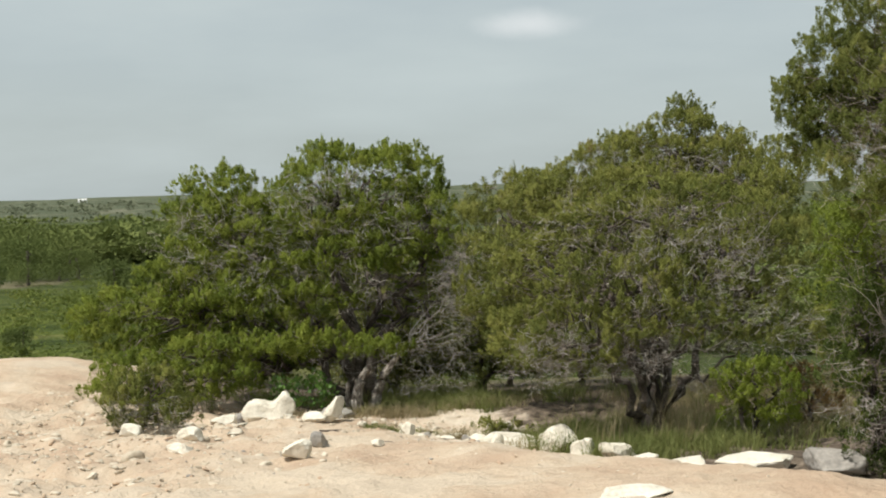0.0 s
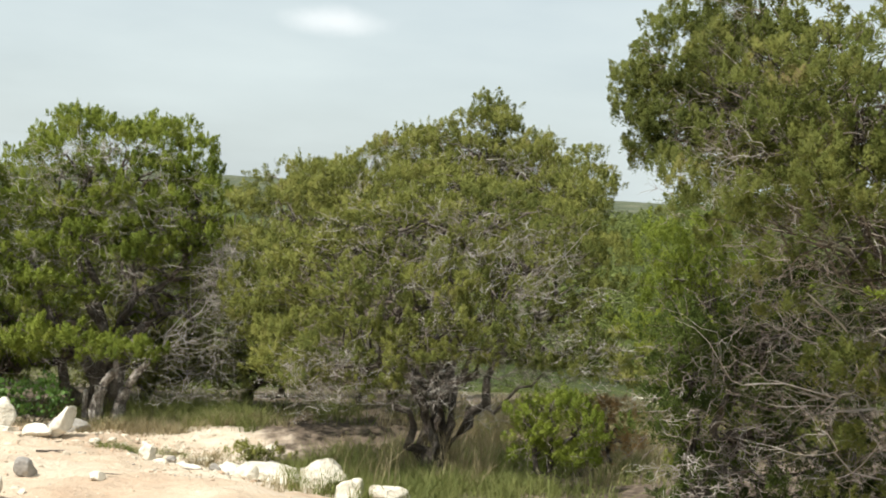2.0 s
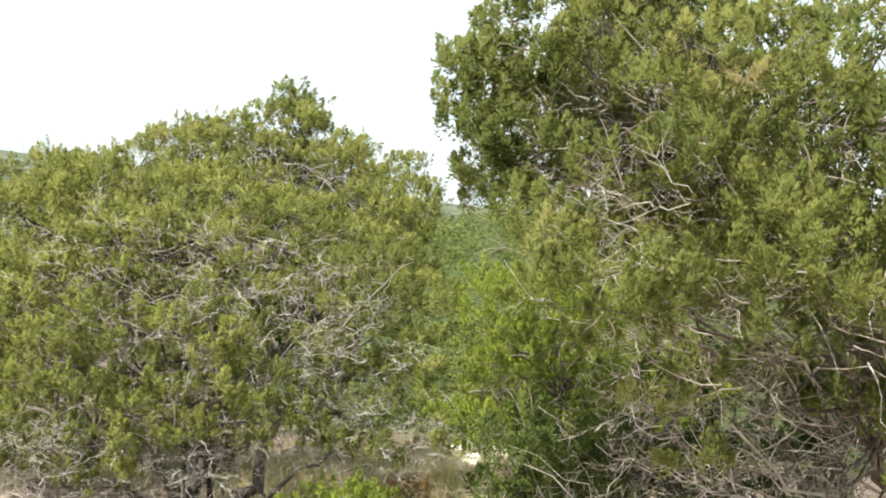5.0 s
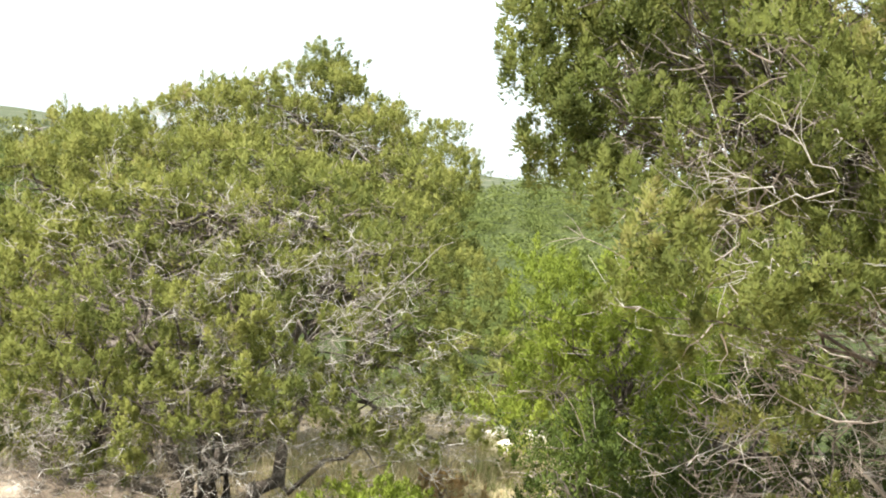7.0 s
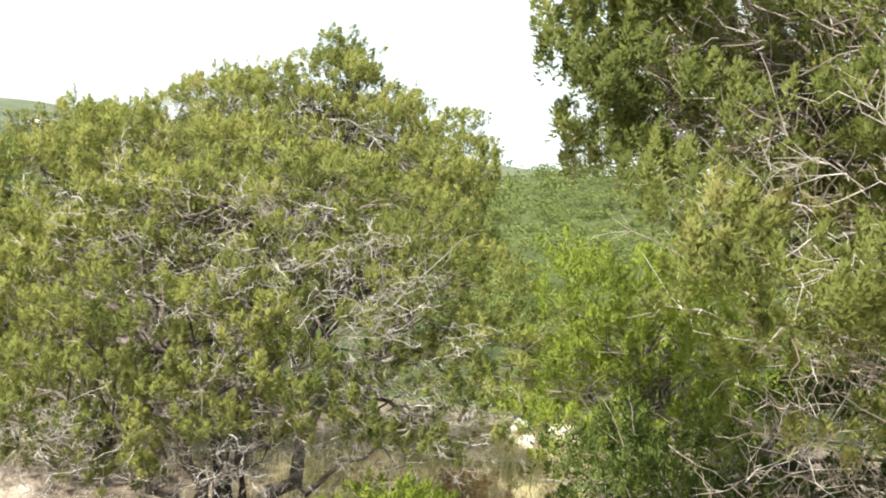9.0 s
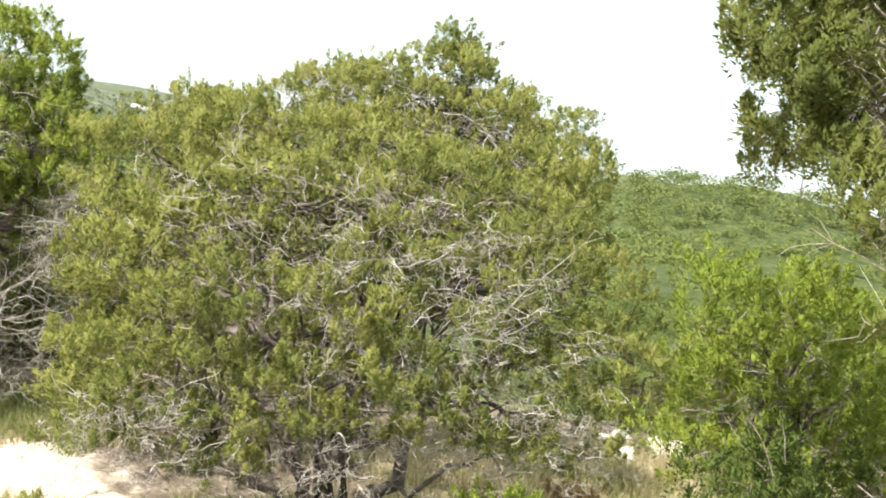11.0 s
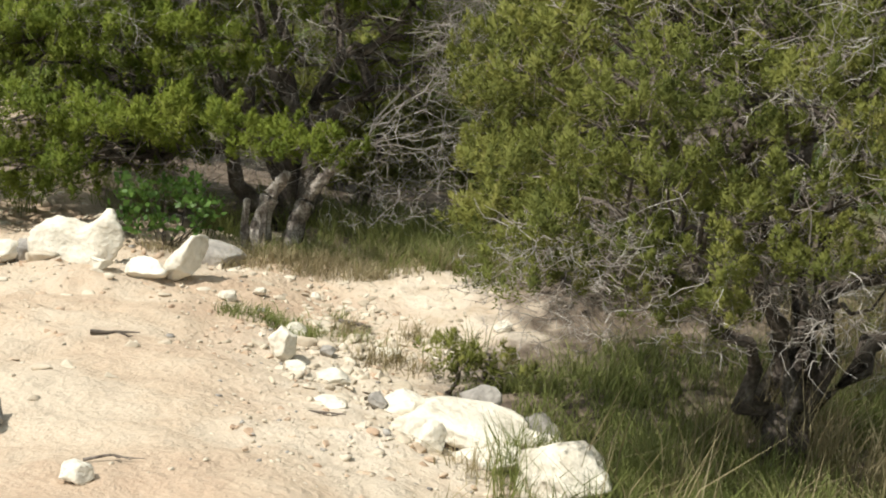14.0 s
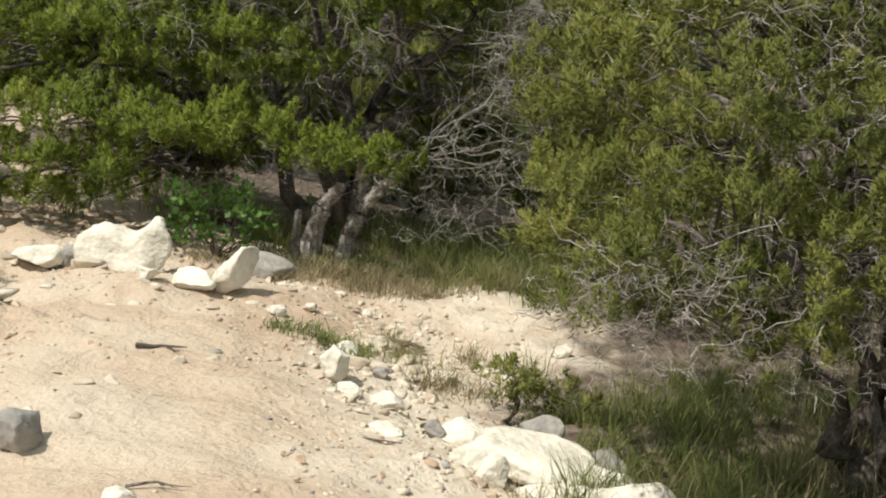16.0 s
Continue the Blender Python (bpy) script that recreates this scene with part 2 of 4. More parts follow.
    turf = ramp_of(noise_at(0.55, 10, 0.75), (0.36, (0.035, 0.055, 0.012)), (0.48, (0.085, 0.115, 0.024)), (0.58, (0.14, 0.16, 0.04)), (0.7, (0.26, 0.24, 0.11)))
    # far ground greyed in its colour to stand in for haze
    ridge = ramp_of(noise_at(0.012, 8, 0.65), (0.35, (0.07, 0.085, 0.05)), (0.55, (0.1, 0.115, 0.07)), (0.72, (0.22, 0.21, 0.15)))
    spot = n.new("ShaderNodeMapping")
    spot.inputs["Location"].default_value, spot.inputs["Scale"].default_value = (20.5 / 2.6, -57 / 5.0, 0), (1 / 2.6, 1 / 5.0, 0)
    l.new(coord.outputs["Object"], spot.inputs["Vector"])
    far_off = n.new("ShaderNodeVectorMath")
    far_off.operation = "LENGTH"
    l.new(spot.outputs["Vector"], far_off.inputs[0])
    ragged = n.new("ShaderNodeMath")
    ragged.operation = "ADD"
    l.new(far_off.outputs["Value"], ragged.inputs[0])
    l.new(noise_at(0.8, 6, 0.7), ragged.inputs[1])
    bare = n.new("ShaderNodeMapRange")
    bare.inputs["From Min"].default_value, bare.inputs["From Max"].default_value = 1.5, 1.2
    l.new(ragged.outputs[0], bare.inputs["Value"])
    turf = mixed(bare.outputs["Result"], turf, pale)
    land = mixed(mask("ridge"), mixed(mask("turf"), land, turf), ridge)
    wob = n.new("ShaderNodeMath")
    wob.operation = "MULTIPLY_ADD"
    wob.inputs[1].default_value = 0.9
    l.new(noise_at(5, 6, 0.65), wob.inputs[0])
    l.new(mask("plants_and_shade"), wob.inputs[2])
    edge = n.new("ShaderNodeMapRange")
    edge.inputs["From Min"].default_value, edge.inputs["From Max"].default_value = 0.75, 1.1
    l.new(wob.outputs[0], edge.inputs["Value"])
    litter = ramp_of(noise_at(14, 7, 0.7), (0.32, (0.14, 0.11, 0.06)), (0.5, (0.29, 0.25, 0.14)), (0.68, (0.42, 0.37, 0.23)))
    near = mixed(edge.outputs["Result"], caliche, mixed(mask("straw"), shaded_soil, litter))
    l.new(mixed(mask("far"), near, land), bsdf.inputs["Base Color"])
    bsdf.inputs["Roughness"].default_value = 0.97
    bsdf.inputs["Specular IOR Level"].default_value = 0.15
    b = n.new("ShaderNodeBump")
    b.inputs["Strength"].default_value, b.inputs["Distance"].default_value = 0.9, 0.05
    h = n.new("ShaderNodeMath")
    h.operation = "MULTIPLY_ADD"
    h.inputs[1].default_value = 0.4
    l.new(noise_at(22, 6, 0.6), h.inputs[0])
    l.new(noise_at(6, 7, 0.6), h.inputs[2])
    mounds = n.new("ShaderNodeMath")
    mounds.operation = "MULTIPLY"
    mounds.inputs[1].default_value = 55.0
    l.new(noise_at(0.3, 8, 0.65), mounds.inputs[0])
    rough_land = n.new("ShaderNodeMath")
    rough_land.operation = "MULTIPLY_ADD"
    l.new(mounds.outputs[0], rough_land.inputs[0])
    l.new(mask("far"), rough_land.inputs[1])
    l.new(h.outputs[0], rough_land.inputs[2])
    l.new(rough_land.outputs[0], b.inputs["Height"])
    l.new(b.outputs["Normal"], bsdf.inputs["Normal"])
    return m


ground_mat = ground_material()

# ---- mesh tools ----
rng = np.random.default_rng(7)


def mesh_of(name, verts, faces, mat, smooth=False):
    """A mesh from arrays: verts (n, 3), faces (m, 3 or 4)."""
    me = bpy.data.meshes.new(name)
    verts, faces = np.asarray(verts, np.float32), np.asarray(faces, np.int32)
    k = faces.shape[1]
    me.vertices.add(len(verts))
    me.vertices.foreach_set("co", verts.ravel())
    me.loops.add(faces.size)
    me.loops.foreach_set("vertex_index", faces.ravel())
    me.polygons.add(len(faces))
    me.polygons.foreach_set("loop_start", np.arange(0, faces.size, k, dtype=np.int32))
    if smooth:
        me.polygons.foreach_set("use_smooth", np.ones(len(faces), bool))
    me.materials.append(mat)
    me.update(calc_edges=True)
    me.validate()
    return me


def part(name, me, parent, label=""):
    ob = new(name, me)
    ob.parent = parent
    ob.matrix_parent_inverse = parent.matrix_world.inverted()
    if label:
        tagged(ob, label)
    return ob


def thing(name, place, label, category, group="", kind=""):
    ob = new(name)
    ob.empty_display_size = 0.2
    ob.location = place
    bpy.context.view_layer.update()
    return tagged(ob, label, category, group, kind)


def unit(v):
    return v / np.maximum(np.linalg.norm(v, axis=-1, keepdims=True), 1e-9)


def tubes(paths, radii, sides=4):
    """Tapered tubes along paths (n, k, 3) with radii (n, k): verts and quads."""
    n, k, _ = paths.shape
    tang = unit(np.gradient(paths, axis=1))
    ref = np.where(np.abs(tang[..., 2:]) > 0.9, np.array([1.0, 0, 0]), np.array([0, 0, 1.0]))
    a = unit(np.cross(tang, ref))
    b = np.cross(tang, a)
    ang = np.arange(sides) * 2 * np.pi / sides
    ring = a[:, :, None] * np.cos(ang)[:, None] + b[:, :, None] * np.sin(ang)[:, None]
    v = paths[:, :, None] + ring * radii[:, :, None, None]
    i = np.arange(n)[:, None, None] * k * sides + np.arange(k - 1)[:, None] * sides + np.arange(sides)
    j = np.arange(n)[:, None, None] * k * sides + np.arange(k - 1)[:, None] * sides + (np.arange(sides) + 1) % sides
    f = np.stack([i, j, j + sides, i + sides], -1).reshape(-1, 4)
    return v.reshape(-1, 3), f


def joined(pieces):
    vs, fs, at = [], [], 0
    for v, f in pieces:
        vs.append(v)
        fs.append(f + at)
        at += len(v)
    return np.concatenate(vs), np.concatenate(fs)


def sticks(start, way, length, thick, points=5, bend=0.25, sag=0.0):
    """Crooked twigs: paths and radii for tubes."""
    n = len(start)
    t = np.linspace(0, 1, points)[None, :, None]
    off = np.cumsum(rng.normal(0, 1, (n, points, 3)), axis=1)
    if points > 7:
        off[:, 1:-1] = (off[:, :-2] + 2 * off[:, 1:-1] + off[:, 2:]) / 4
    off -= off[:, :1]
    p = start[:, None] + way[:, None] * length[:, None, None] * t + off * (bend * length / points)[:, None, None]
    p[..., 2] -= sag * (t[..., 0] ** 2) * length[:, None]
    return p, thick[:, None] * (1 - 0.75 * np.linspace(0, 1, points))[None]


def kites(p, way, side, length, width, lift=0.15):
    """Small leaf sprays, one bent quad each."""
    nrm = np.cross(way, side)
    mid = p + way * (length * 0.5)[:, None] + nrm * (length * lift)[:, None]
    v = np.stack([p, mid + side * width[:, None], p + way * length[:, None], mid - side * width[:, None]], 1)
    f = np.arange(len(p) * 4).reshape(-1, 4)
    return v.reshape(-1, 3), f


def foliage(centres, radii, per_area=150.0, blades=15, size=0.075, fleck=0.03, flat=0.6, width=0.12, broad=False, back=99.0, side_end=99.0, uneven=0.35):
    """Plumes of fine sprays over flattened pads, thickest on top, thinner on the pads beyond back or side_end."""
    out_p, out_d, out_k, out_u, out_t = [], [], [], [], []
    for c, r in zip(centres, radii):
        n = max(6, int(per_area * 4.2 * r * r))
        u = unit(rng.normal(0, 1, (n, 3)) + np.array([0, 0, 0.35]))
        u = u[(u[:, 2] > -0.45) & ((u[:, 1] < 0.3) | (rng.random(n) < 0.4))]
        lump = 0.8 + uneven * np.sin(u[:, 0] * 7 + c[0] * 9) * np.sin(u[:, 1] * 7 + c[1] * 9)
        pos = c + u * np.array([r, r, r * flat]) * (lump * rng.uniform(0.6, 1.1, len(u)))[:, None]
        out_p.append(pos)
        out_u.append(u)
        out_d.append(unit(u * 0.55 + np.array([0, 0, 0.8]) + rng.normal(0, 0.25, u.shape)))
        out_t.append(np.full(len(u), rng.random()))
        out_k.append(np.full(len(u), blades if c[1] < back and c[0] < side_end else blades // 3))
    p, d, k, u = np.concatenate(out_p), np.concatenate(out_d), np.concatenate(out_k), np.concatenate(out_u)
    s = size * rng.uniform(0.65, 1.35, len(p))
    # some plumes stand out as upright leading shoots
    leader = (rng.random(len(p)) < 0.16) & (u[:, 2] > 0.1)
    d[leader] = unit(d[leader] * (0.5, 0.5, 1.0) + np.array([0, 0, 0.5]))
    tall = np.where(leader, rng.uniform(1.5, 2.4, len(p)), 1.0)
    tone = 0.45 * rng.random(len(p)) + 0.55 * np.concatenate(out_t)
    coarse = np.where(k < blades, 1.7, 1.0)
    p, d, s, coarse, tone, u, tall = (np.repeat(a, k, axis=0) for a in (p, d, s, coarse, tone, u, tall))
    # each plume tapers to its tip
    along = rng.random(len(p)) ** 0.8
    around = unit(rng.normal(0, 1, d.shape))
    p = p + d * ((along * 1.6 - 0.8) * s * tall)[:, None] + around * ((1.1 - along) * 0.85 * s * rng.uniform(0.4, 1.1, len(p)))[:, None]
    way = unit(d * (0.5 + 0.6 * along)[:, None] + unit(around + rng.normal(0, 0.5, d.shape)) * 0.85)
    side = unit(np.cross(way, rng.normal(0, 1, way.shape)))
    length = fleck * coarse * rng.uniform(0.6, 1.3, len(p)) * (1.1 - 0.35 * along)
    if broad:
        return kites(p, way, side, length, length * width)
    w = (length * width)[:, None] * side
    v = np.stack([p - w, p + w, p + way * length[:, None]], 1)
    # the soft sprays shade as rounded plumes
    face = np.cross(v[:, 1] - v[:, 0], v[:, 2] - v[:, 0])
    soft = unit(u * 0.55 + around * 0.6 + d * 0.35 + unit(face) * 0.3)
    turned = np.sum(face * soft, 1) < 0
    v[turned] = v[turned][:, (1, 0, 2)]
    return v.reshape(-1, 3), np.arange(len(p) * 3).reshape(-1, 3), np.repeat(tone, 3), np.repeat(soft, 3, axis=0)


def crown_mesh(name, made, mat):
    """A mesh of foliage with one shade of green and a rounded shading for each plume."""
    me = mesh_of(name, made[0], made[1], mat, True)
    a = me.attributes.new("tone", "FLOAT", "POINT")
    a.data.foreach_set("value", made[2].astype(np.float32))
    a = me.attributes.new("custom_normal", "FLOAT_VECTOR", "POINT")
    a.data.foreach_set("vector", made[3].astype(np.float32).ravel())
    return me


def pads_in(blobs, gap):
    """Pad centres spread over ellipsoids (x, y, z, rx, ry, rz, count), mostly near their skins."""
    got = []
    for x, y, z, rx, ry, rz, count in blobs:
        mine = 0
        own = np.random.default_rng(int(abs(x) * 971 + y * 677 + abs(z) * 389 + count))
        for _ in range(count * 14):
            u = unit(own.normal(0, 1, 3)) * own.uniform(0.4, 1.0) ** 0.5
            q = np.array([x + u[0] * rx, y + u[1] * ry, z + u[2] * rz])
            if all(np.linalg.norm((q - g) * (1, 1, 1.3)) > gap for g in got):
                got.append(q)
                mine += 1
                if mine == count:
                    break
    return np.array(got)


def curve_to(a, b, up, points=7):
    """A limb from a, first rising, to b."""
    t = np.linspace(0, 1, points)[:, None]
    h = a + np.array([0, 0, up]) + (b - a) * 0.35
    p = (1 - t) ** 2 * a + 2 * t * (1 - t) * h + t ** 2 * b
    w = rng.normal(0, 0.035, p.shape) * np.linalg.norm(b - a)
    w[0] = w[-1] = 0
    return p + w


def juniper(name, base, heads, blobs, label, gap=0.32, pad=(0.18, 0.34), leaf=None, trunk_r=0.07, dead=(), size=0.048, per_area=125.0, blades=95, twigs=5, fleck=0.036, long=1.0, thin=1.0, limb=1.0, deep=0.45, boughs=(), inner=(), pads=(), uneven=0.35, side_end=99.0, width=0.12, pad_r=0.19, group="junipers along the track"):
    """A many-stemmed juniper: stems from the base to the heads, limbs to foliage pads, bare grey twigs."""
    global rng
    rng = np.random.default_rng(int(abs(base[0]) * 131 + base[1] * 977))
    base = np.array(base, float)
    tree = thing(name, base, label, "tree", group)
    heads = np.array(heads, float)
    stems = []
    for k, hd in enumerate(heads):
        foot = base + np.array([rng.normal(0, 0.07), rng.normal(0, 0.07), -0.12])
        stems.append(curve_to(foot, hd, 0.35 * (hd[2] - foot[2]), 12))
    stems = np.array(stems)
    rad = trunk_r * rng.uniform(0.7, 1.1, len(stems))[:, None] * np.linspace(1.25, 0.1, 12)[None]
    v, f = tubes(stems, rad, 10)
    v = v + rng.normal(0, 0.006, v.shape)
    part("trunk", mesh_of("trunk", v, f, bark, True), tree, "dark shaggy many-stemmed trunk")
    centres = pads_in(blobs, gap)
    if pads:
        centres = np.concatenate([np.array(pads, float), centres])
    radii = rng.uniform(*pad, len(centres))
    radii[:len(pads)] = pad_r
    nodes = stems[:, 4:].reshape(-1, 3)
    limbs = []
    for c in centres:
        cost = np.linalg.norm(nodes - c, axis=1) + 1.2 * np.maximum(0, nodes[:, 2] - c[2] + 0.05)
        a = nodes[np.argmin(cost)]
        limbs.append(curve_to(a, c - np.array([0, 0, 0.05]), 0.1))
    limbs = np.array(limbs)
    reach = np.linalg.norm(limbs[:, -1] - limbs[:, 0], axis=1)
    limbs[:, 1:-1] += rng.normal(0, 0.045, limbs[:, 1:-1].shape) * np.minimum(reach, 1.2)[:, None, None]
    lr = limb * (0.006 + 0.011 * np.minimum(reach, 1.5))[:, None] * np.linspace(1.25, 0.08, limbs.shape[1])[None]
    for one, thick in zip(limbs, lr):
        part("branch", mesh_of("branch", *tubes(one[None], thick[None], 5), bark, True), tree)
    k = twigs
    st = np.repeat(limbs[:, -2], k, axis=0) + rng.normal(0, 0.04, (len(limbs) * k, 3))
    way = unit(rng.normal(0, 1, (len(st), 3)) + np.repeat(unit(limbs[:, -1] - limbs[:, -3]), k, axis=0) * 0.8)
    ln = np.repeat(radii, k) * rng.uniform(0.6, 1.25, len(st))
    fine_twigs = tubes(*sticks(st, way, ln, np.full(len(st), 0.003), 5, 0.3), 3)
    pieces, brown = [], [fine_twigs]
    for (x, y, z, rx, ry, rz, count), held in [(q, pieces) for q in dead] + [(q, brown) for q in inner]:
        c = np.array([x, y, z]) + unit(rng.normal(0, 1, (count, 3))) * (rng.uniform(0.2, 1, (count, 1)) ** 0.5) * (rx, ry, rz)
        out = unit(c - base - np.array([0, 0, 0.6 * (z - base[2])])) * (0.6, 0.6, 0.3) + rng.normal(0, 0.6, c.shape) * (1, 1, 0.6)
        out = unit(out)
        ln = rng.uniform(0.12, 0.5, count) * long
        main, mr = sticks(c - out * (ln * 0.5)[:, None], out, ln, (0.0018 + 0.006 * ln * rng.uniform(0.5, 1.2, count)) * thin, 7, 0.5, 0.0)
        held.append(tubes(main, mr, 3))
        for _ in range(5):
            at = main[np.arange(count), rng.integers(1, 6, count)]
            w2 = unit(out + rng.normal(0, 0.75, out.shape))
            held.append(tubes(*sticks(at, w2, ln * rng.uniform(0.25, 0.6, count), np.full(count, 0.0018 * thin), 4, 0.5), 3))
    for a, b, r in boughs:
        a, b = np.array(a, float), np.array(b, float)
        main = curve_to(a, b, 0.08, 10)
        tree_bough = part("bare_branch", mesh_of("bare_branch", *tubes(main[None], (r * np.linspace(1.0, 0.3, 10))[None], 7), dead_wood, True), tree, "long bare pale branch")
        n = 13
        at = main[rng.integers(2, 10, n)]
        w2 = unit(unit(b - a) * 1.0 + rng.normal(0, 0.5, (n, 3)) * (1, 1, 0.45))
        ln = rng.uniform(0.15, 0.6, n)
        side_p, side_r = sticks(at, w2, ln, 0.0015 + 0.004 * ln, 8, 0.5, -0.05)
        fine_at = np.repeat(side_p[:, 4], 3, axis=0)
        fine_w = unit(np.repeat(w2, 3, axis=0) + rng.normal(0, 0.7, (n * 3, 3)))
        fine_p, fine_r = sticks(fine_at, fine_w, np.repeat(ln, 3) * 0.5, np.full(n * 3, 0.0018), 6, 0.6)
        for q in range(n):
            twig = joined([tubes(side_p[q:q + 1], side_r[q:q + 1], 5), tubes(fine_p[q * 3:q * 3 + 3], fine_r[q * 3:q * 3 + 3], 3)])
            part("bare_twig", mesh_of("bare_twig", *twig, dead_wood, True), tree_bough)
    tagged(part("twig", mesh_of("twig", *joined(brown), brown_twig), tree, "fine brown inner twigs"), kind="stuff")
    if pieces:
        tagged(part("dead_twig", mesh_of("dead_twig", *joined(pieces), dead_wood), tree, "bare pale grey twigs"), kind="stuff")
    part("crown", crown_mesh("crown", foliage(centres, radii, per_area, blades, size, fleck, width=width, back=base[1] + deep, side_end=side_end, uneven=uneven), leaf or juniper_leaf), tree)
    return tree


ICO = bmesh.new()
bmesh.ops.create_icosphere(ICO, subdivisions=4, radius=1.0)
ICO_V = np.array([v.co[:] for v in ICO.verts])
ICO_F = np.array([[v.index for v in f.verts] for f in ICO.faces])
ICO.free()


def rock_mesh(name, w, d, h, seed, mat, cuts=16, lean=0.0, block=2.6, profile=None):
    """A broken stone: a blocky ball cut by planes and fretted, w by d by h, its foot at z = 0; profile gives its foot and top along x."""
    r = np.random.default_rng(seed)
    v = ICO_V / (np.abs(ICO_V) ** block).sum(1, keepdims=True) ** (1 / block)
    for _ in range(cuts):
        nrm = unit(r.normal(0, 1, 3) * (1, 1, 1.2))
        reach = (v @ nrm).max()
        v = v - np.maximum(0, v @ nrm - reach * r.uniform(0.55, 0.86))[:, None] * nrm
    off = np.array([noise.fractal(Vector(p * 1.7 + seed), 0.6, 2.2, 5) for p in ICO_V])
    pits = np.array([noise.noise(Vector(p * 8.0 + seed)) for p in ICO_V])
    ledges = np.array([noise.noise(Vector((p[0] * 2.5, p[1] * 2.5, p[2] * 9 + seed))) for p in ICO_V])
    v = v * (1 + 0.08 * off + 0.04 * pits + 0.05 * np.round(ledges * 3) / 3)[:, None]
    lo, hi = v.min(0), v.max(0)
    v = (v - (lo + hi) / 2) / (hi - lo) * (w, d, h)
    if profile is not None:
        at, foot, top = profile
        a, b = np.interp(v[:, 0] / w, at, foot), np.interp(v[:, 0] / w, at, top)
        v[:, 2] = (a + (b - a) * (v[:, 2] / h + 0.5) - 0.5) * h
    v[:, 0] += lean * (v[:, 2] + h / 2)
    v[:, 2] += h * 0.5 - 0.12 * h
    return mesh_of(name, v, ICO_F, mat)


# ---- ground ----
ROW_Y = np.array([6.0, 8.0, 9.0, 10.0, 11.0, 12.0, 13.6, 15.0])
ROW_X = np.array([3.6, 2.3, 1.7, 1.15, 0.75, 0.25, -0.3, -0.9])
FAR_R = np.array([0, 17, 22, 30, 60, 150, 400, 900, 1800, 2800, 6000])
FAR_Z = np.array([0, 0, -1.0, -3.4, -7.5, -12.5, -17, -13, 6, 24, 24.0])
NEAR_Z = np.array([0, 0, -0.45, -0.8, -1.5, -3.2, -8.5, -11, 6, 24, 24.0])
AZ = np.array([-180, -40, -20, -3, 5, 12, 25, 60, 180.0])
AZ_Z = np.array([0, 0, -16, 6, 10, 0, 4, 0, 0.0])


def step(a, b, x):
    t = np.clip((x - a) / (b - a), 0, 1)
    return t * t * (3 - 2 * t)


def height(x, y):
    """Ground height in metres, without the small bumps."""
    x, y = np.asarray(x, float), np.asarray(y, float)
    r = np.hypot(x, y)
    z = 0.21 - 0.12 * (np.maximum(y, 6.3) - 10.5) + 0.04 * np.clip(x, -8, 8) + 0.01 * np.clip(6.3 - y, 0, 10)
    past = x - np.interp(y, ROW_Y, ROW_X)
    z = z - 0.25 * step(-1.5, 0.25, past) * (1 - step(12.6, 14.5, y)) * step(5, 7.5, y)
    away = step(16, 30, r) * step(2, 9, y)
    west = 1 - step(-5, 1, np.degrees(np.arctan2(x, y)))
    far = np.interp(r, FAR_R, NEAR_Z) * west + np.interp(r, FAR_R, FAR_Z) * (1 - west) + np.interp(np.degrees(np.arctan2(x, y)), AZ, AZ_Z) * step(1200, 2600, r)
    far = far + (np.sin(x * 0.011 + 1) * np.sin(y * 0.009) * 3 + np.sin(x * 0.031) * np.cos(y * 0.027 + 2) * 1.2) * step(60, 300, r)
    hill = 24.5 * np.exp(-(((x - 158) / 66) ** 2 + ((y - 330) / 60) ** 2)) + 7 * np.exp(-(((x - 230) / 60) ** 2 + ((y - 260) / 60) ** 2))
    z = z * (1 - away) + (far + hill) * away
    return np.where(y < 2, np.where(r > 60, 0.6 + 0 * z, z), z)


def lines(lo, hi, stepping, reach, growth=1.13):
    mid = np.arange(lo, hi + 1e-6, stepping)
    out, d = [], stepping
    while sum(out) < reach:
        d *= growth
        out.append(d)
    c = np.cumsum(out)
    return np.concatenate([lo - c[::-1], mid, hi + c])


gx, gy = lines(-5.0, 5.0, 0.06, 4200), lines(6.0, 17.0, 0.06, 4200)
GX, GY = np.meshgrid(gx, gy)
GZ = height(GX, GY)
near = (1 - step(5, 9, np.abs(GX))) * (1 - step(17, 21, GY)) * step(3, 5, GY)
bumps = np.array([noise.fractal(Vector((a, b, 0)) * 1.4, 0.7, 2.1, 7) for a, b in zip(GX.ravel(), GY.ravel())]).reshape(GX.shape)
rubble = (1 - step(-2.6, -0.9, GX)) * (1 - step(13.5, 16, GY))
fine = np.array([noise.noise(Vector((a, b, 3)) * 6) for a, b in zip(GX.ravel(), GY.ravel())]).reshape(GX.shape)
GZ = GZ + near * (bumps * (0.055 + 0.055 * rubble) + fine * (0.012 + 0.03 * rubble))
GZ = GZ + 0.85 * np.exp(-(((GX + 6.6) / 3.0) ** 2 + ((GY - 17.5) / 4.2) ** 2))


def ground_z(x, y):
    """Height of the built ground under a place near the track."""
    i, j = np.clip(np.searchsorted(gy, y), 1, len(gy) - 1), np.clip(np.searchsorted(gx, x), 1, len(gx) - 1)
    return float(GZ[i - 1:i + 1, j - 1:j + 1].mean())


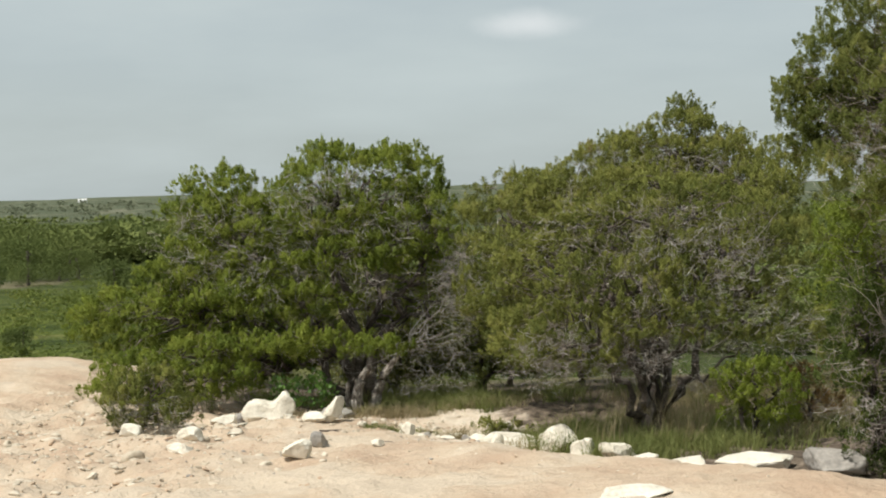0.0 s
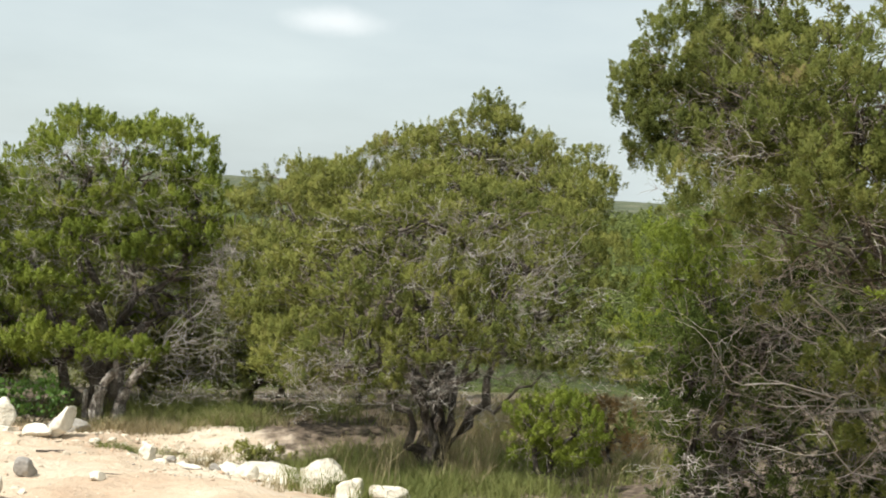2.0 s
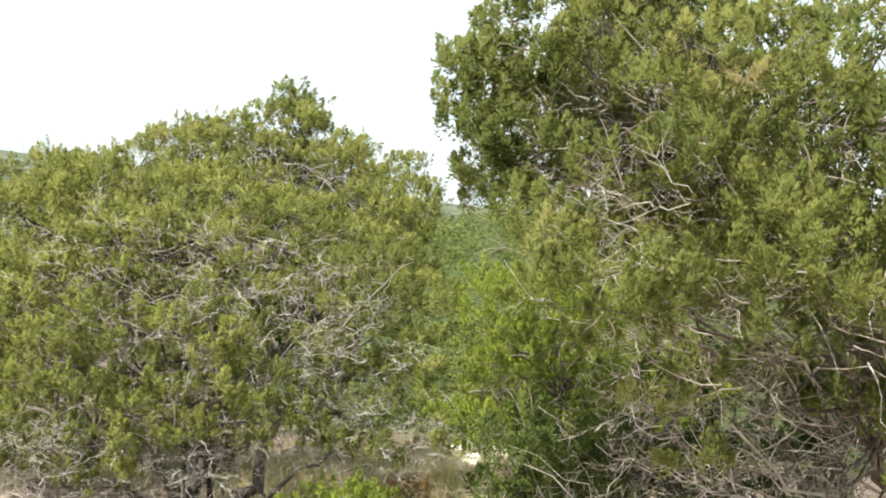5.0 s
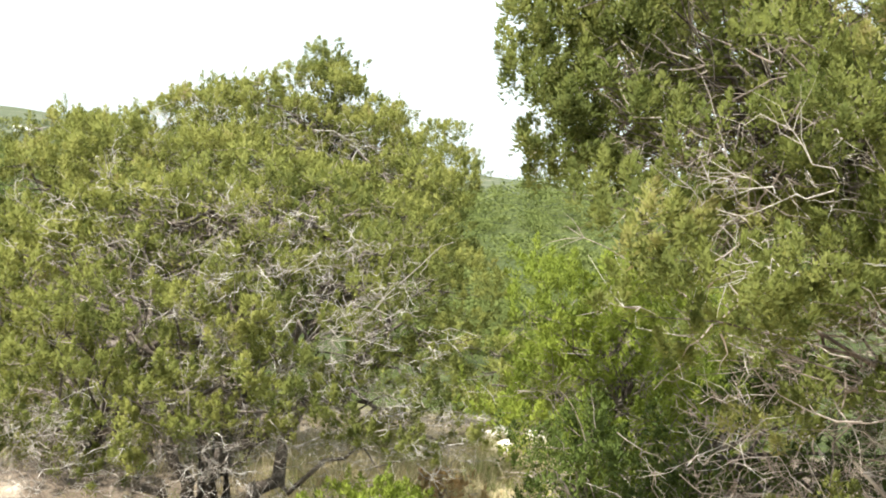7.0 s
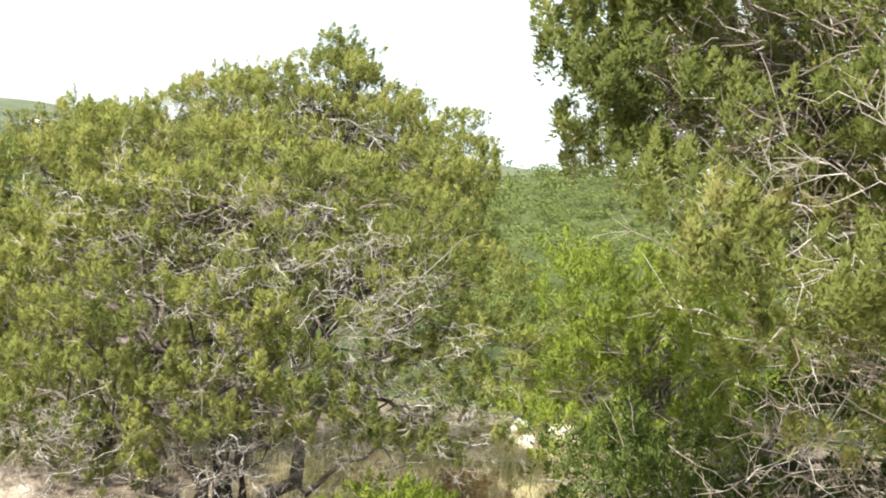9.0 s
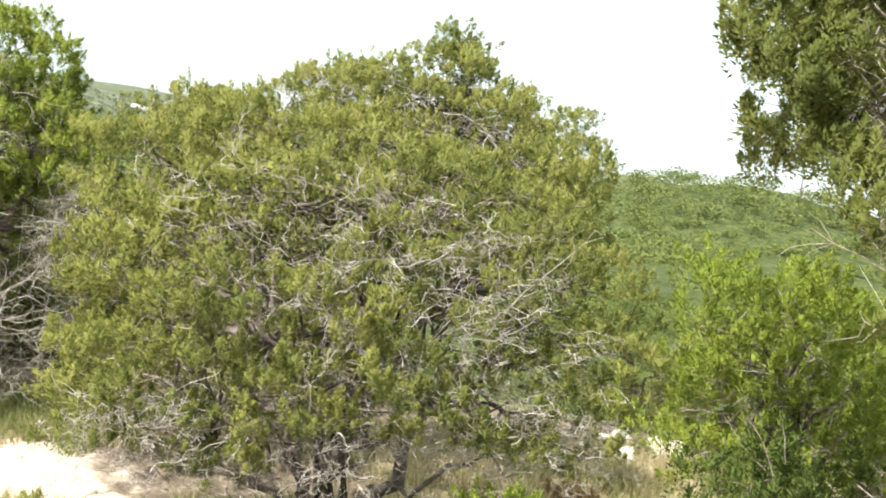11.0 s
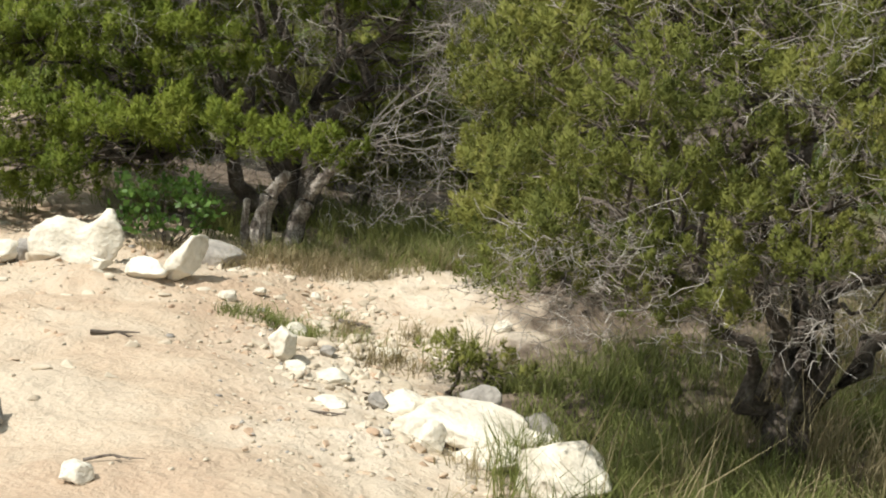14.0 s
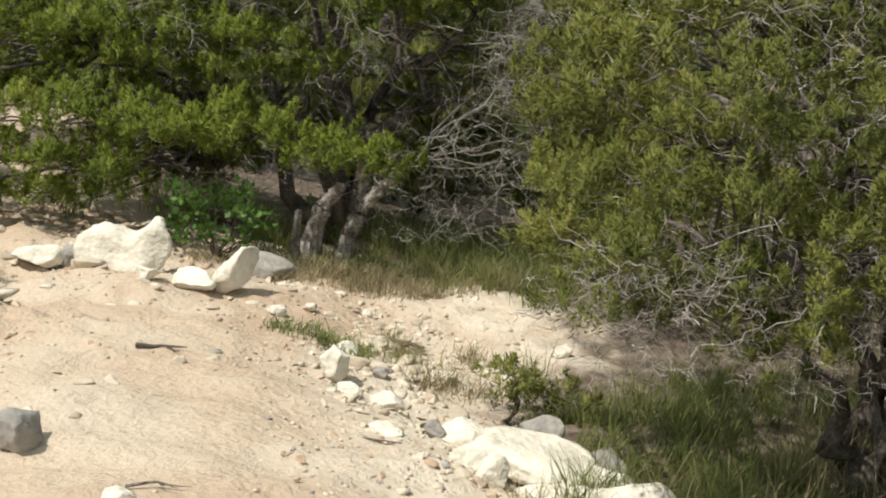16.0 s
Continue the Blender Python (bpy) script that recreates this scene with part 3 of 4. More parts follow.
nx, ny = len(gx), len(gy)
idx = np.arange(nx * ny).reshape(ny, nx)
quads = np.stack([idx[:-1, :-1], idx[:-1, 1:], idx[1:, 1:], idx[1:, :-1]], -1).reshape(-1, 4)
ground = tagged(new("ground", mesh_of("ground", np.stack([GX, GY, GZ], -1).reshape(-1, 3), quads, ground_mat, True)), "pale dusty caliche track running into scrubby green valley land", "ground", kind="structure")
# dark soil edge follows both the planting and the painted tree shade
past = GX - np.interp(GY, [6, 8, 9, 10, 11, 12, 12.6, 13.3, 14.0, 15], [3.6, 2.3, 1.7, 1.15, 0.8, 0.4, 0.5, 0.85, 0.6, -0.4])
plants_and_shade = np.clip(0.5 + past * 0.9, 0, 1) * step(6, 8, GY)
plants_and_shade = np.maximum(plants_and_shade, step(14.5, 15.4, GY + np.clip(0.5 * (GX + 1.2), -0.9, 0)) * step(-5.0, -4.0, GX))
straw = np.exp(-(((GX - 4.7) / 1.5) ** 2 + ((GY - 14.9) / 1.9) ** 2)) * 1.6
far_mask = step(18.5, 24, np.hypot(GX, GY)) * step(4, 10, GY) + step(40, 80, np.hypot(GX, GY)) * (1 - step(4, 10, GY))
range_ = np.hypot(GX, GY)
# ridge blends in the haze-grey ground colour with distance
for attr, values in (("plants_and_shade", plants_and_shade), ("far", np.clip(far_mask, 0, 1)), ("chalk", 0.55 * step(-1.5, -0.5, past) * step(9.5, 11, GY)), ("straw", np.clip(straw, 0, 1)), ("turf", 1 - step(30, 75, range_)), ("ridge", step(500, 1100, range_))):
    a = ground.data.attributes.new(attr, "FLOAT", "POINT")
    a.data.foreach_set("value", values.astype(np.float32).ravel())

# ---- junipers ----
juniper("juniper_tree", (-1.1, 15.5, ground_z(-1.1, 15.5)),
        [(-0.9, 15.7, 1.7), (-1.7, 15.4, 1.8), (-2.5, 15.6, 1.5), (-0.3, 15.4, 1.5), (-3.0, 15.2, 0.9), (-1.5, 16.0, 2.2)],
        [(-1.15, 15.6, 2.45, 1.15, 0.9, 0.6, 72), (-3.0, 15.9, 2.2, 0.75, 0.7, 0.58, 38), (-2.2, 15.3, 1.95, 0.8, 0.5, 0.4, 26), (-2.9, 15.2, 1.45, 0.9, 0.5, 0.45, 32), (-1.3, 14.95, 1.65, 1.1, 0.35, 0.3, 22),
         (-0.35, 15.1, 1.95, 0.55, 0.5, 0.5, 24), (-0.05, 15.6, 1.4, 0.4, 0.5, 0.5, 10), (-3.9, 14.9, 0.85, 0.85, 0.5, 0.45, 30), (-3.6, 14.0, 0.2, 0.6, 0.4, 0.35, 20), (-1.65, 14.3, 0.6, 1.25, 0.3, 0.13, 24),
         (-2.9, 14.15, 0.35, 0.65, 0.3, 0.4, 22), (-2.4, 15.1, 0.4, 0.8, 0.3, 0.4, 18), (-2.2, 14.8, 1.05, 1.0, 0.35, 0.25, 22), (-0.9, 16.7, 1.2, 1.5, 0.4, 0.9, 44), (-2.8, 16.6, 1.0, 1.1, 0.4, 0.8, 30)],
        "broad dark green juniper tree with bare grey lower twigs",
        dead=[(0.15, 14.8, 1.25, 0.3, 0.3, 0.7, 150), (-1.8, 14.8, 1.3, 1.4, 0.5, 0.5, 110), (-0.4, 14.9, 0.3, 0.8, 0.4, 0.45, 100), (-2.2, 15.0, 0.25, 1.3, 0.5, 0.4, 90), (-1.3, 14.85, 2.2, 1.3, 0.4, 0.6, 200), (-3.0, 15.1, 1.8, 0.8, 0.4, 0.6, 110), (-2.2, 14.9, 1.5, 0.8, 0.3, 0.4, 60)],
        inner=[(-1.4, 15.3, 1.2, 1.6, 0.5, 0.6, 260), (-0.8, 16.2, 0.5, 1.8, 0.5, 0.8, 180)], leaf=green_leaf, long=0.9, thin=0.9,
        boughs=[((-0.7, 15.0, 0.3), (0.25, 14.8, 1.3), 0.009), ((-0.5, 15.1, 0.6), (0.35, 14.9, 1.8), 0.008), ((-1.0, 15.0, 0.2), (-0.1, 14.7, 0.6), 0.007), ((0.2, 15.0, 2.0), (0.35, 14.8, 0.9), 0.007)], fleck=0.034, width=0.16, blades=74, per_area=135.0, gap=0.29, pad=(0.18, 0.31), size=0.05)
juniper("juniper_tree", (1.9, 11.3, ground_z(1.9, 11.3)),
        [(2.1, 11.7, 1.5), (2.6, 11.8, 1.6), (1.6, 11.4, 1.3), (3.0, 12.0, 1.3), (1.3, 11.0, 0.9), (2.3, 12.1, 2.0)],
        [(2.5, 12.3, 2.0, 1.05, 0.8, 0.5, 44), (2.55, 11.3, 1.62, 0.9, 0.4, 0.5, 38), (1.2, 10.66, 1.02, 0.75, 0.3, 0.26, 38), (1.0, 11.4, 1.0, 0.6, 0.4, 0.25, 20), (0.75, 11.9, 0.95, 0.35, 0.4, 0.25, 16),
         (1.5, 10.8, 1.4, 0.75, 0.35, 0.35, 38), (1.0, 12.3, 1.6, 0.6, 0.5, 0.4, 28), (1.6, 12.3, 2.0, 0.8, 0.6, 0.35, 30), (3.1, 11.3, 1.75, 0.45, 0.4, 0.45, 22), (2.95, 11.1, 1.1, 0.5, 0.35, 0.2, 10), (2.2, 10.85, 1.15, 0.5, 0.25, 0.2, 12)],
        "rounded juniper tree full of bare grey twigs", gap=0.27, pad=(0.16, 0.28), fleck=0.021, width=0.17, blades=128, size=0.043, inner=[(2.3, 11.5, 1.5, 1.1, 0.7, 0.8, 260), (1.3, 10.9, 0.9, 0.7, 0.4, 0.25, 80), (1.4, 11.5, 0.9, 0.9, 0.4, 0.4, 140)],
        dead=[(2.9, 10.95, 1.1, 0.65, 0.4, 0.35, 150), (2.3, 11.0, 1.6, 1.0, 0.4, 0.6, 270), (1.4, 10.7, 0.9, 0.9, 0.5, 0.28, 140), (2.3, 11.1, 0.7, 0.5, 0.4, 0.35, 60), (0.85, 11.0, 0.68, 0.5, 0.4, 0.22, 40), (1.0, 10.45, 0.95, 0.5, 0.2, 0.22, 70), (1.7, 11.6, 2.0, 1.2, 0.5, 0.4, 110)], trunk_r=0.055, long=0.52, thin=0.95,
        boughs=[((2.3, 11.4, 0.8), (3.2, 10.9, 1.1), 0.008), ((2.3, 11.4, 1.3), (2.8, 10.9, 1.7), 0.007)])
juniper("juniper_tree", (2.7, 15.4, ground_z(2.7, 15.4)),
        [(2.7, 15.4, 2.0), (3.2, 15.3, 2.7), (1.6, 15.9, 1.8), (4.2, 16.0, 1.8), (2.2, 15.2, 1.5)],
        [(2.7, 15.4, 1.9, 1.6, 1.0, 0.95, 84), (2.5, 15.4, 2.75, 0.75, 0.5, 0.34, 34), (3.1, 15.3, 3.08, 0.28, 0.4, 0.42, 20), (1.1, 16.8, 2.15, 0.75, 0.6, 0.5, 34), (4.55, 16.2, 2.62, 0.3, 0.4, 0.42, 26), (3.7, 15.7, 2.6, 0.5, 0.5, 0.45, 26),
         (0.75, 14.0, 1.95, 0.6, 0.7, 0.42, 28), (2.2, 13.7, 2.3, 1.3, 0.7, 0.35, 46), (2.6, 14.9, 2.72, 0.95, 0.4, 0.32, 44), (3.4, 14.9, 2.72, 0.5, 0.4, 0.36, 24), (1.4, 15.0, 2.4, 0.7, 0.4, 0.2, 22), (3.5, 13.8, 2.15, 0.7, 0.7, 0.45, 28), (0.6, 14.2, 1.2, 0.5, 0.5, 0.5, 18), (1.3, 13.8, 0.75, 1.0, 0.4, 0.45, 28)],
        "tall juniper tree with a pointed green top", pads=[(0.9, 15.6, 2.5), (1.15, 15.6, 2.56), (1.4, 15.5, 2.64), (1.62, 15.4, 2.74), (1.85, 15.4, 2.9), (2.1, 15.4, 3.03), (2.35, 15.4, 3.08), (2.55, 15.4, 3.12), (2.75, 15.4, 3.25), (2.97, 15.4, 3.28), (3.17, 15.4, 3.38), (3.33, 15.4, 3.22), (3.6, 15.4, 3.1), (3.85, 15.4, 3.06)],
        gap=0.25, pad=(0.16, 0.29), size=0.05, fleck=0.032, width=0.17, blades=64, deep=1.5, dead=[(2.5, 14.4, 2.4, 1.5, 0.7, 0.5, 220), (1.0, 14.0, 1.7, 0.7, 0.5, 0.4, 80)], long=0.8)
juniper("juniper_tree", (4.3, 7.9, ground_z(4.3, 7.9)),
        [(3.8, 7.6, 2.4), (4.4, 7.4, 2.9), (3.3, 7.4, 2.6), (3.5, 6.8, 2.0), (4.8, 8.0, 3.0)],
        [(2.85, 7.4, 3.05, 0.4, 0.5, 0.4, 26), (3.25, 7.2, 2.75, 0.5, 0.4, 0.3, 34), (2.95, 7.35, 2.6, 0.3, 0.25, 0.15, 14), (2.75, 7.6, 3.4, 0.35, 0.4, 0.3, 18), (3.1, 8.35, 3.15, 0.33, 0.4, 0.22, 28), (3.45, 8.8, 3.25, 0.4, 0.4, 0.28, 22), (2.78, 8.2, 2.95, 0.2, 0.35, 0.25, 24), (2.8, 6.65, 2.85, 0.42, 0.28, 0.25, 30), (3.25, 6.3, 2.8, 0.35, 0.28, 0.3, 20),
         (4.0, 7.5, 3.2, 1.2, 0.9, 0.5, 34), (3.65, 7.1, 3.0, 0.5, 0.4, 0.4, 18), (3.6, 7.1, 2.4, 0.5, 0.5, 0.4, 26), (3.0, 7.25, 2.42, 0.45, 0.5, 0.16, 16), (4.6, 7.2, 2.2, 0.9, 0.8, 0.6, 18),
         (4.2, 6.5, 1.1, 0.4, 0.4, 0.5, 8), (4.2, 7.5, 1.3, 0.8, 0.6, 0.8, 18),
         (2.35, 6.75, 2.42, 0.26, 0.3, 0.14, 6), (2.75, 6.45, 2.5, 0.3, 0.28, 0.16, 8), (2.6, 6.9, 2.12, 0.25, 0.3, 0.1, 3), (2.9, 6.8, 1.7, 0.3, 0.3, 0.25, 3), (3.1, 6.6, 1.6, 0.3, 0.25, 0.3, 3), (3.3, 6.9, 1.2, 0.4, 0.3, 0.3, 5), (3.2, 6.6, 2.2, 0.3, 0.3, 0.25, 4),
         (3.05, 6.85, 2.62, 0.4, 0.16, 0.16, 18), (2.75, 6.95, 2.72, 0.3, 0.2, 0.15, 14), (3.4, 8.3, 2.72, 0.5, 0.3, 0.22, 30), (3.1, 7.7, 2.75, 0.4, 0.2, 0.25, 24), (2.6, 6.6, 2.34, 0.3, 0.22, 0.1, 7),
         (3.2, 6.35, 3.0, 0.28, 0.3, 0.32, 22), (3.6, 6.2, 3.3, 0.4, 0.4, 0.35, 16), (3.38, 6.35, 2.1, 0.16, 0.25, 0.42, 16)],
        "large juniper tree with long bare white branches below its crown", gap=0.2, pad=(0.13, 0.23), dead=[(2.95, 6.95, 1.95, 0.5, 0.3, 0.4, 70), (2.6, 6.8, 2.45, 0.5, 0.4, 0.3, 50), (3.3, 7.2, 1.3, 0.6, 0.4, 0.5, 50)], leaf=dusky_leaf, limb=0.42,
        size=0.038, per_area=140.0, blades=175, fleck=0.0145, width=0.22, side_end=2.95, uneven=0.15, thin=0.65, pad_r=0.16,
        pads=[(2.12, 7.42, 2.97), (2.21, 7.4, 2.8), (2.27, 7.42, 2.63), (2.32, 7.3, 2.55), (2.41, 7.4, 2.58), (2.55, 7.3, 2.61), (2.27, 7.5, 3.12), (2.33, 7.35, 2.85), (2.28, 7.5, 2.9), (2.41, 7.55, 3.27), (2.53, 7.5, 2.77), (2.71, 7.3, 2.55), (2.46, 7.2, 3.05), (2.5, 7.7, 2.68), (2.6, 7.75, 2.9), (2.62, 7.7, 2.65), (2.46, 7.7, 3.05), (2.68, 7.75, 3.05), (2.41, 7.65, 2.8), (2.75, 7.6, 2.85), (2.55, 7.35, 2.78), (2.65, 7.3, 2.5), (2.8, 7.2, 2.48), (2.95, 7.2, 2.5), (3.1, 7.2, 2.46), (3.25, 7.2, 2.5), (2.17, 7.35, 2.72), (2.14, 7.4, 2.85), (2.21, 7.38, 2.63), (2.11, 7.42, 2.96), (2.27, 7.3, 2.56), (2.32, 7.25, 2.72), (2.2, 7.45, 3.05), (2.3, 7.4, 3.2), (2.4, 7.4, 2.7), (2.4, 7.4, 2.95), (2.55, 7.4, 3.2), (2.6, 7.4, 3.4), (2.22, 7.4, 2.92), (2.27, 7.35, 3.0), (2.3, 7.3, 2.78), (2.24, 7.45, 2.7), (2.36, 7.35, 3.1), (2.35, 7.5, 2.62), (2.45, 7.45, 2.88), (2.18, 7.4, 2.78), (2.2, 7.45, 2.98), (2.3, 7.5, 2.56)],
        trunk_r=0.06, long=0.6, inner=[(3.4, 7.4, 1.7, 0.7, 0.4, 0.7, 260), (4.0, 7.4, 1.3, 0.7, 0.5, 0.8, 120), (2.9, 7.2, 2.6, 0.6, 0.4, 0.35, 110), (2.9, 7.1, 2.0, 0.5, 0.3, 0.35, 60)],
        boughs=[((4.2, 7.4, 1.7), (2.85, 6.7, 2.2), 0.012), ((4.2, 7.5, 1.0), (2.95, 6.95, 1.95), 0.013), ((4.3, 7.5, 1.2), (2.9, 6.9, 1.7), 0.011), ((4.2, 7.4, 0.9), (2.9, 7.0, 1.5), 0.011), ((4.4, 7.4, 1.4), (3.05, 6.8, 2.1), 0.012), ((4.2, 7.3, 0.7), (3.1, 6.85, 1.2), 0.011)])
juniper("juniper_shrub", (3.4, 9.3, ground_z(3.4, 9.3)), [(3.3, 9.1, 1.4), (3.5, 9.3, 1.6), (3.2, 9.2, 0.9)],
        [(3.3, 9.15, 1.65, 0.42, 0.45, 0.38, 44), (3.2, 9.1, 2.06, 0.38, 0.4, 0.15, 28), (3.5, 9.2, 0.9, 0.4, 0.4, 0.5, 30)], "dense fresh green juniper shrub", leaf=fresh_leaf, trunk_r=0.04, gap=0.22, pad=(0.15, 0.27), fleck=0.02, width=0.17, blades=110, inner=[(3.3, 8.9, 1.2, 0.4, 0.4, 0.7, 90)], long=0.7)
# this shrub's shade comes from its darkened leaf colour
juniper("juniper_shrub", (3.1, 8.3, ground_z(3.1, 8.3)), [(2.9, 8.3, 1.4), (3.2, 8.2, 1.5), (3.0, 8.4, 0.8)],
        [(2.88, 8.35, 1.3, 0.24, 0.25, 0.45, 34), (3.2, 8.05, 1.45, 0.35, 0.25, 0.4, 28), (3.1, 8.3, 0.6, 0.35, 0.3, 0.35, 24), (3.6, 7.9, 1.0, 0.4, 0.3, 0.55, 30), (3.4, 7.7, 1.65, 0.5, 0.25, 0.42, 34)], "juniper shrub with the large tree's shade put into its dark leaf colour", leaf=shade_leaf, trunk_r=0.03, gap=0.2, pad=(0.14, 0.24), fleck=0.02, width=0.17, blades=100, dead=[(2.9, 7.95, 1.1, 0.35, 0.25, 0.5, 60)], inner=[(3.2, 8.0, 1.0, 0.4, 0.3, 0.6, 80)], long=0.7)
juniper("juniper_shrub", (3.1, 5.8, ground_z(3.1, 5.8)), [(2.9, 5.7, 1.9), (3.0, 5.75, 1.4), (3.15, 5.8, 1.0)],
        [(2.82, 5.65, 2.08, 0.16, 0.2, 0.34, 22), (3.0, 5.7, 1.4, 0.25, 0.25, 0.4, 20), (3.1, 5.8, 0.8, 0.3, 0.25, 0.3, 14)], "slim bright green young juniper beside the large one", leaf=fresh_leaf, trunk_r=0.03, gap=0.17, pad=(0.1, 0.17), fleck=0.017, width=0.2, blades=110)
juniper("juniper_shrub", (5.4, 12.6, ground_z(5.4, 12.6)), [(5.3, 12.6, 1.2), (5.7, 12.7, 1.2)], [(5.4, 12.6, 1.1, 0.9, 1.1, 0.8, 36)], "bright green juniper shrub beyond the clearing", leaf=fresh_leaf, trunk_r=0.05, size=0.06, fleck=0.06, blades=42)
juniper("juniper_shrub", (2.75, 10.5, ground_z(2.75, 10.5)), [(2.7, 10.5, 0.8), (3.0, 10.45, 0.7), (2.5, 10.5, 0.65)], [(2.75, 10.55, 0.56, 0.38, 0.32, 0.34, 28)], "low bright yellow-green young juniper", leaf=fresh_leaf, trunk_r=0.025, gap=0.18, pad=(0.12, 0.2), blades=120, fleck=0.024, width=0.16)
juniper("juniper_shrub", (3.5, 11.5, ground_z(3.5, 11.5)), [(3.45, 11.5, 0.5), (3.6, 11.5, 0.4)], [(3.5, 11.5, 0.38, 0.3, 0.2, 0.3, 16)], "small dead juniper with rusty tan foliage", leaf=rusty_leaf, trunk_r=0.02, gap=0.16, pad=(0.1, 0.17), blades=60, fleck=0.03)
juniper("juniper_shrub", (-3.15, 12.5, ground_z(-3.15, 12.5)), [(-3.1, 12.4, 0.35), (-3.4, 12.6, 0.4)], [(-3.15, 12.4, 0.25, 0.5, 0.4, 0.32, 20)], "low dark green juniper spreading over the rubble", trunk_r=0.03, gap=0.24, pad=(0.14, 0.26), fleck=0.045, blades=70, dead=[(-3.1, 12.2, 0.1, 0.5, 0.3, 0.15, 40)])
juniper("juniper_shrub", (0.5, 12.15, ground_z(0.5, 12.15)), [(0.5, 12.15, 0.0), (0.6, 12.1, 0.0)], [(0.55, 12.15, -0.06, 0.26, 0.18, 0.05, 12)], "tiny green juniper seedling in the shade", trunk_r=0.012, gap=0.11, pad=(0.09, 0.15), blades=60, twigs=3)
for k, (x, y, h) in enumerate([(-3.6, 18.8, 1.7), (-0.9, 17.2, 1.2), (0.5, 17.3, 1.1), (1.9, 17.2, 1.2), (-1.3, 18.4, 1.9), (0.9, 18.9, 1.7), (2.6, 18.8, 2.0), (6.6, 18.6, 1.0)]):
    g = ground_z(x, y)
    juniper("juniper_shrub", (x, y, g), [(x, y, g + h * 0.8), (x + 0.3, y, g + h * 0.7)], [(x, y, g + h * 0.6, 1.1, 0.6, h * 0.5, 34)], "shaded green juniper shrub behind the larger trees", trunk_r=0.04, size=0.07, fleck=0.08, blades=24, gap=0.4)

rng = np.random.default_rng(99)

# ---- the dead stump ----
def stump(x, y):
    z = ground_z(x, y)
    st = thing("tree_stump", (x, y, z), "split weathered grey juniper stump with three leaning prongs", "stump")
    prongs = [((-0.1, 0.0), (-0.13, -0.02, 0.4), 0.034), ((0.0, 0.0), (0.16, -0.03, 0.62), 0.052), ((0.18, 0.02), (0.5, 0.05, 0.72), 0.046)]
    for (fx, fy), (tx, ty, tz), r in prongs:
        a, b = np.array([x + fx, y + fy, z - 0.08]), np.array([x + tx, y + ty, z + tz])
        t = np.linspace(0, 1, 30)[:, None]
        p = a + (b - a) * t + np.array([-0.08, 0, 0.05]) * np.sin(t * np.pi) * (1 if tx > 0 else 0.2)
        rad = np.linspace(1.45, 0.6, 30) * r
        rad[-1] *= 0.35
        v, f = tubes(p[None], rad[None], 26)
        groove = np.array([noise.noise(Vector((q[0] * 45, q[1] * 45, q[2] * 5))) for q in v])
        mid = np.repeat(p, 26, axis=0)
        v = mid + (v - mid) * (1 + 0.8 * groove)[:, None]
        part("prong", mesh_of("prong", v, f, weathered_wood, True), st)
    return st


stump(-1.1, 14.35)

# ---- stones ----


def stone(x, y, w, d, h, seed, label, mat=None, turn=0.0, lean=0.0, sink=0.0, name="rock", group="stones along the track edge", block=2.6, cuts=16):
    ob = new(name, rock_mesh("rock", w, d, h, seed, mat or limestone, lean=lean, block=block, cuts=cuts))
    ob.location = (x, y, ground_z(x, y) - sink)
    ob.rotation_euler = (0, 0, radians(turn))
    return tagged(ob, label, "rock", group)


saddle = ((-0.5, -0.3, -0.12, 0.02, 0.14, 0.24, 0.32, 0.42, 0.5), (0.04, 0.0, 0.0, 0.0, 0.02, 0.06, 0.12, 0.22, 0.34), (0.5, 0.66, 0.66, 0.6, 0.68, 0.9, 1.0, 0.86, 0.74))
boulder = new("boulder", rock_mesh("boulder", 0.64, 0.34, 0.46, 3, limestone, cuts=16, block=3.0, profile=saddle))
boulder.location = (-2.05, 13.35, ground_z(-2.05, 13.35) + 0.01)
tagged(boulder, "white limestone boulder with an upright pointed end", "rock")
stone(-1.36, 13.12, 0.22, 0.17, 0.33, 21, "upright tilted white limestone slab", lean=0.42, turn=10, block=3.2, cuts=14)
stone(-1.5, 13.05, 0.28, 0.2, 0.13, 22, "low white limestone block at the track edge")
stone(-2.52, 13.2, 0.32, 0.24, 0.15, 23, "flat white limestone block", turn=20)
# the grey colour here carries painted shade
stone(-2.36, 13.3, 0.16, 0.16, 0.18, 24, "stone beside the boulder with shade put into its grey colour", grey_stone)
stone(-1.32, 13.95, 0.45, 0.25, 0.18, 25, "grey lichened stone beside the stump", grey_stone)
stone(-0.42, 11.95, 0.15, 0.14, 0.19, 26, "pointed pale stone on the gravel")
stone(-0.23, 12.2, 0.09, 0.08, 0.07, 27, "small grey stone on the gravel", grey_stone)
stone(-0.3, 11.72, 0.11, 0.1, 0.08, 28, "small pale stone on the gravel")
stone(-0.02, 11.1, 0.15, 0.12, 0.05, 29, "flat pale stone sunk in the track")
stone(0.16, 11.3, 0.1, 0.09, 0.09, 30, "small grey stone at the ledge", grey_stone)
stone(0.55, 11.22, 0.72, 0.44, 0.2, 31, "broad white limestone slab of the broken ledge", turn=-28, block=4.0, cuts=14, sink=0.02)
stone(0.82, 11.05, 0.42, 0.3, 0.15, 32, "white limestone slab of the broken ledge", turn=-30, block=4.0, cuts=14)
stone(0.7, 10.84, 0.34, 0.2, 0.12, 33, "low white limestone slab of the broken ledge", turn=-25, block=3.2, cuts=14)
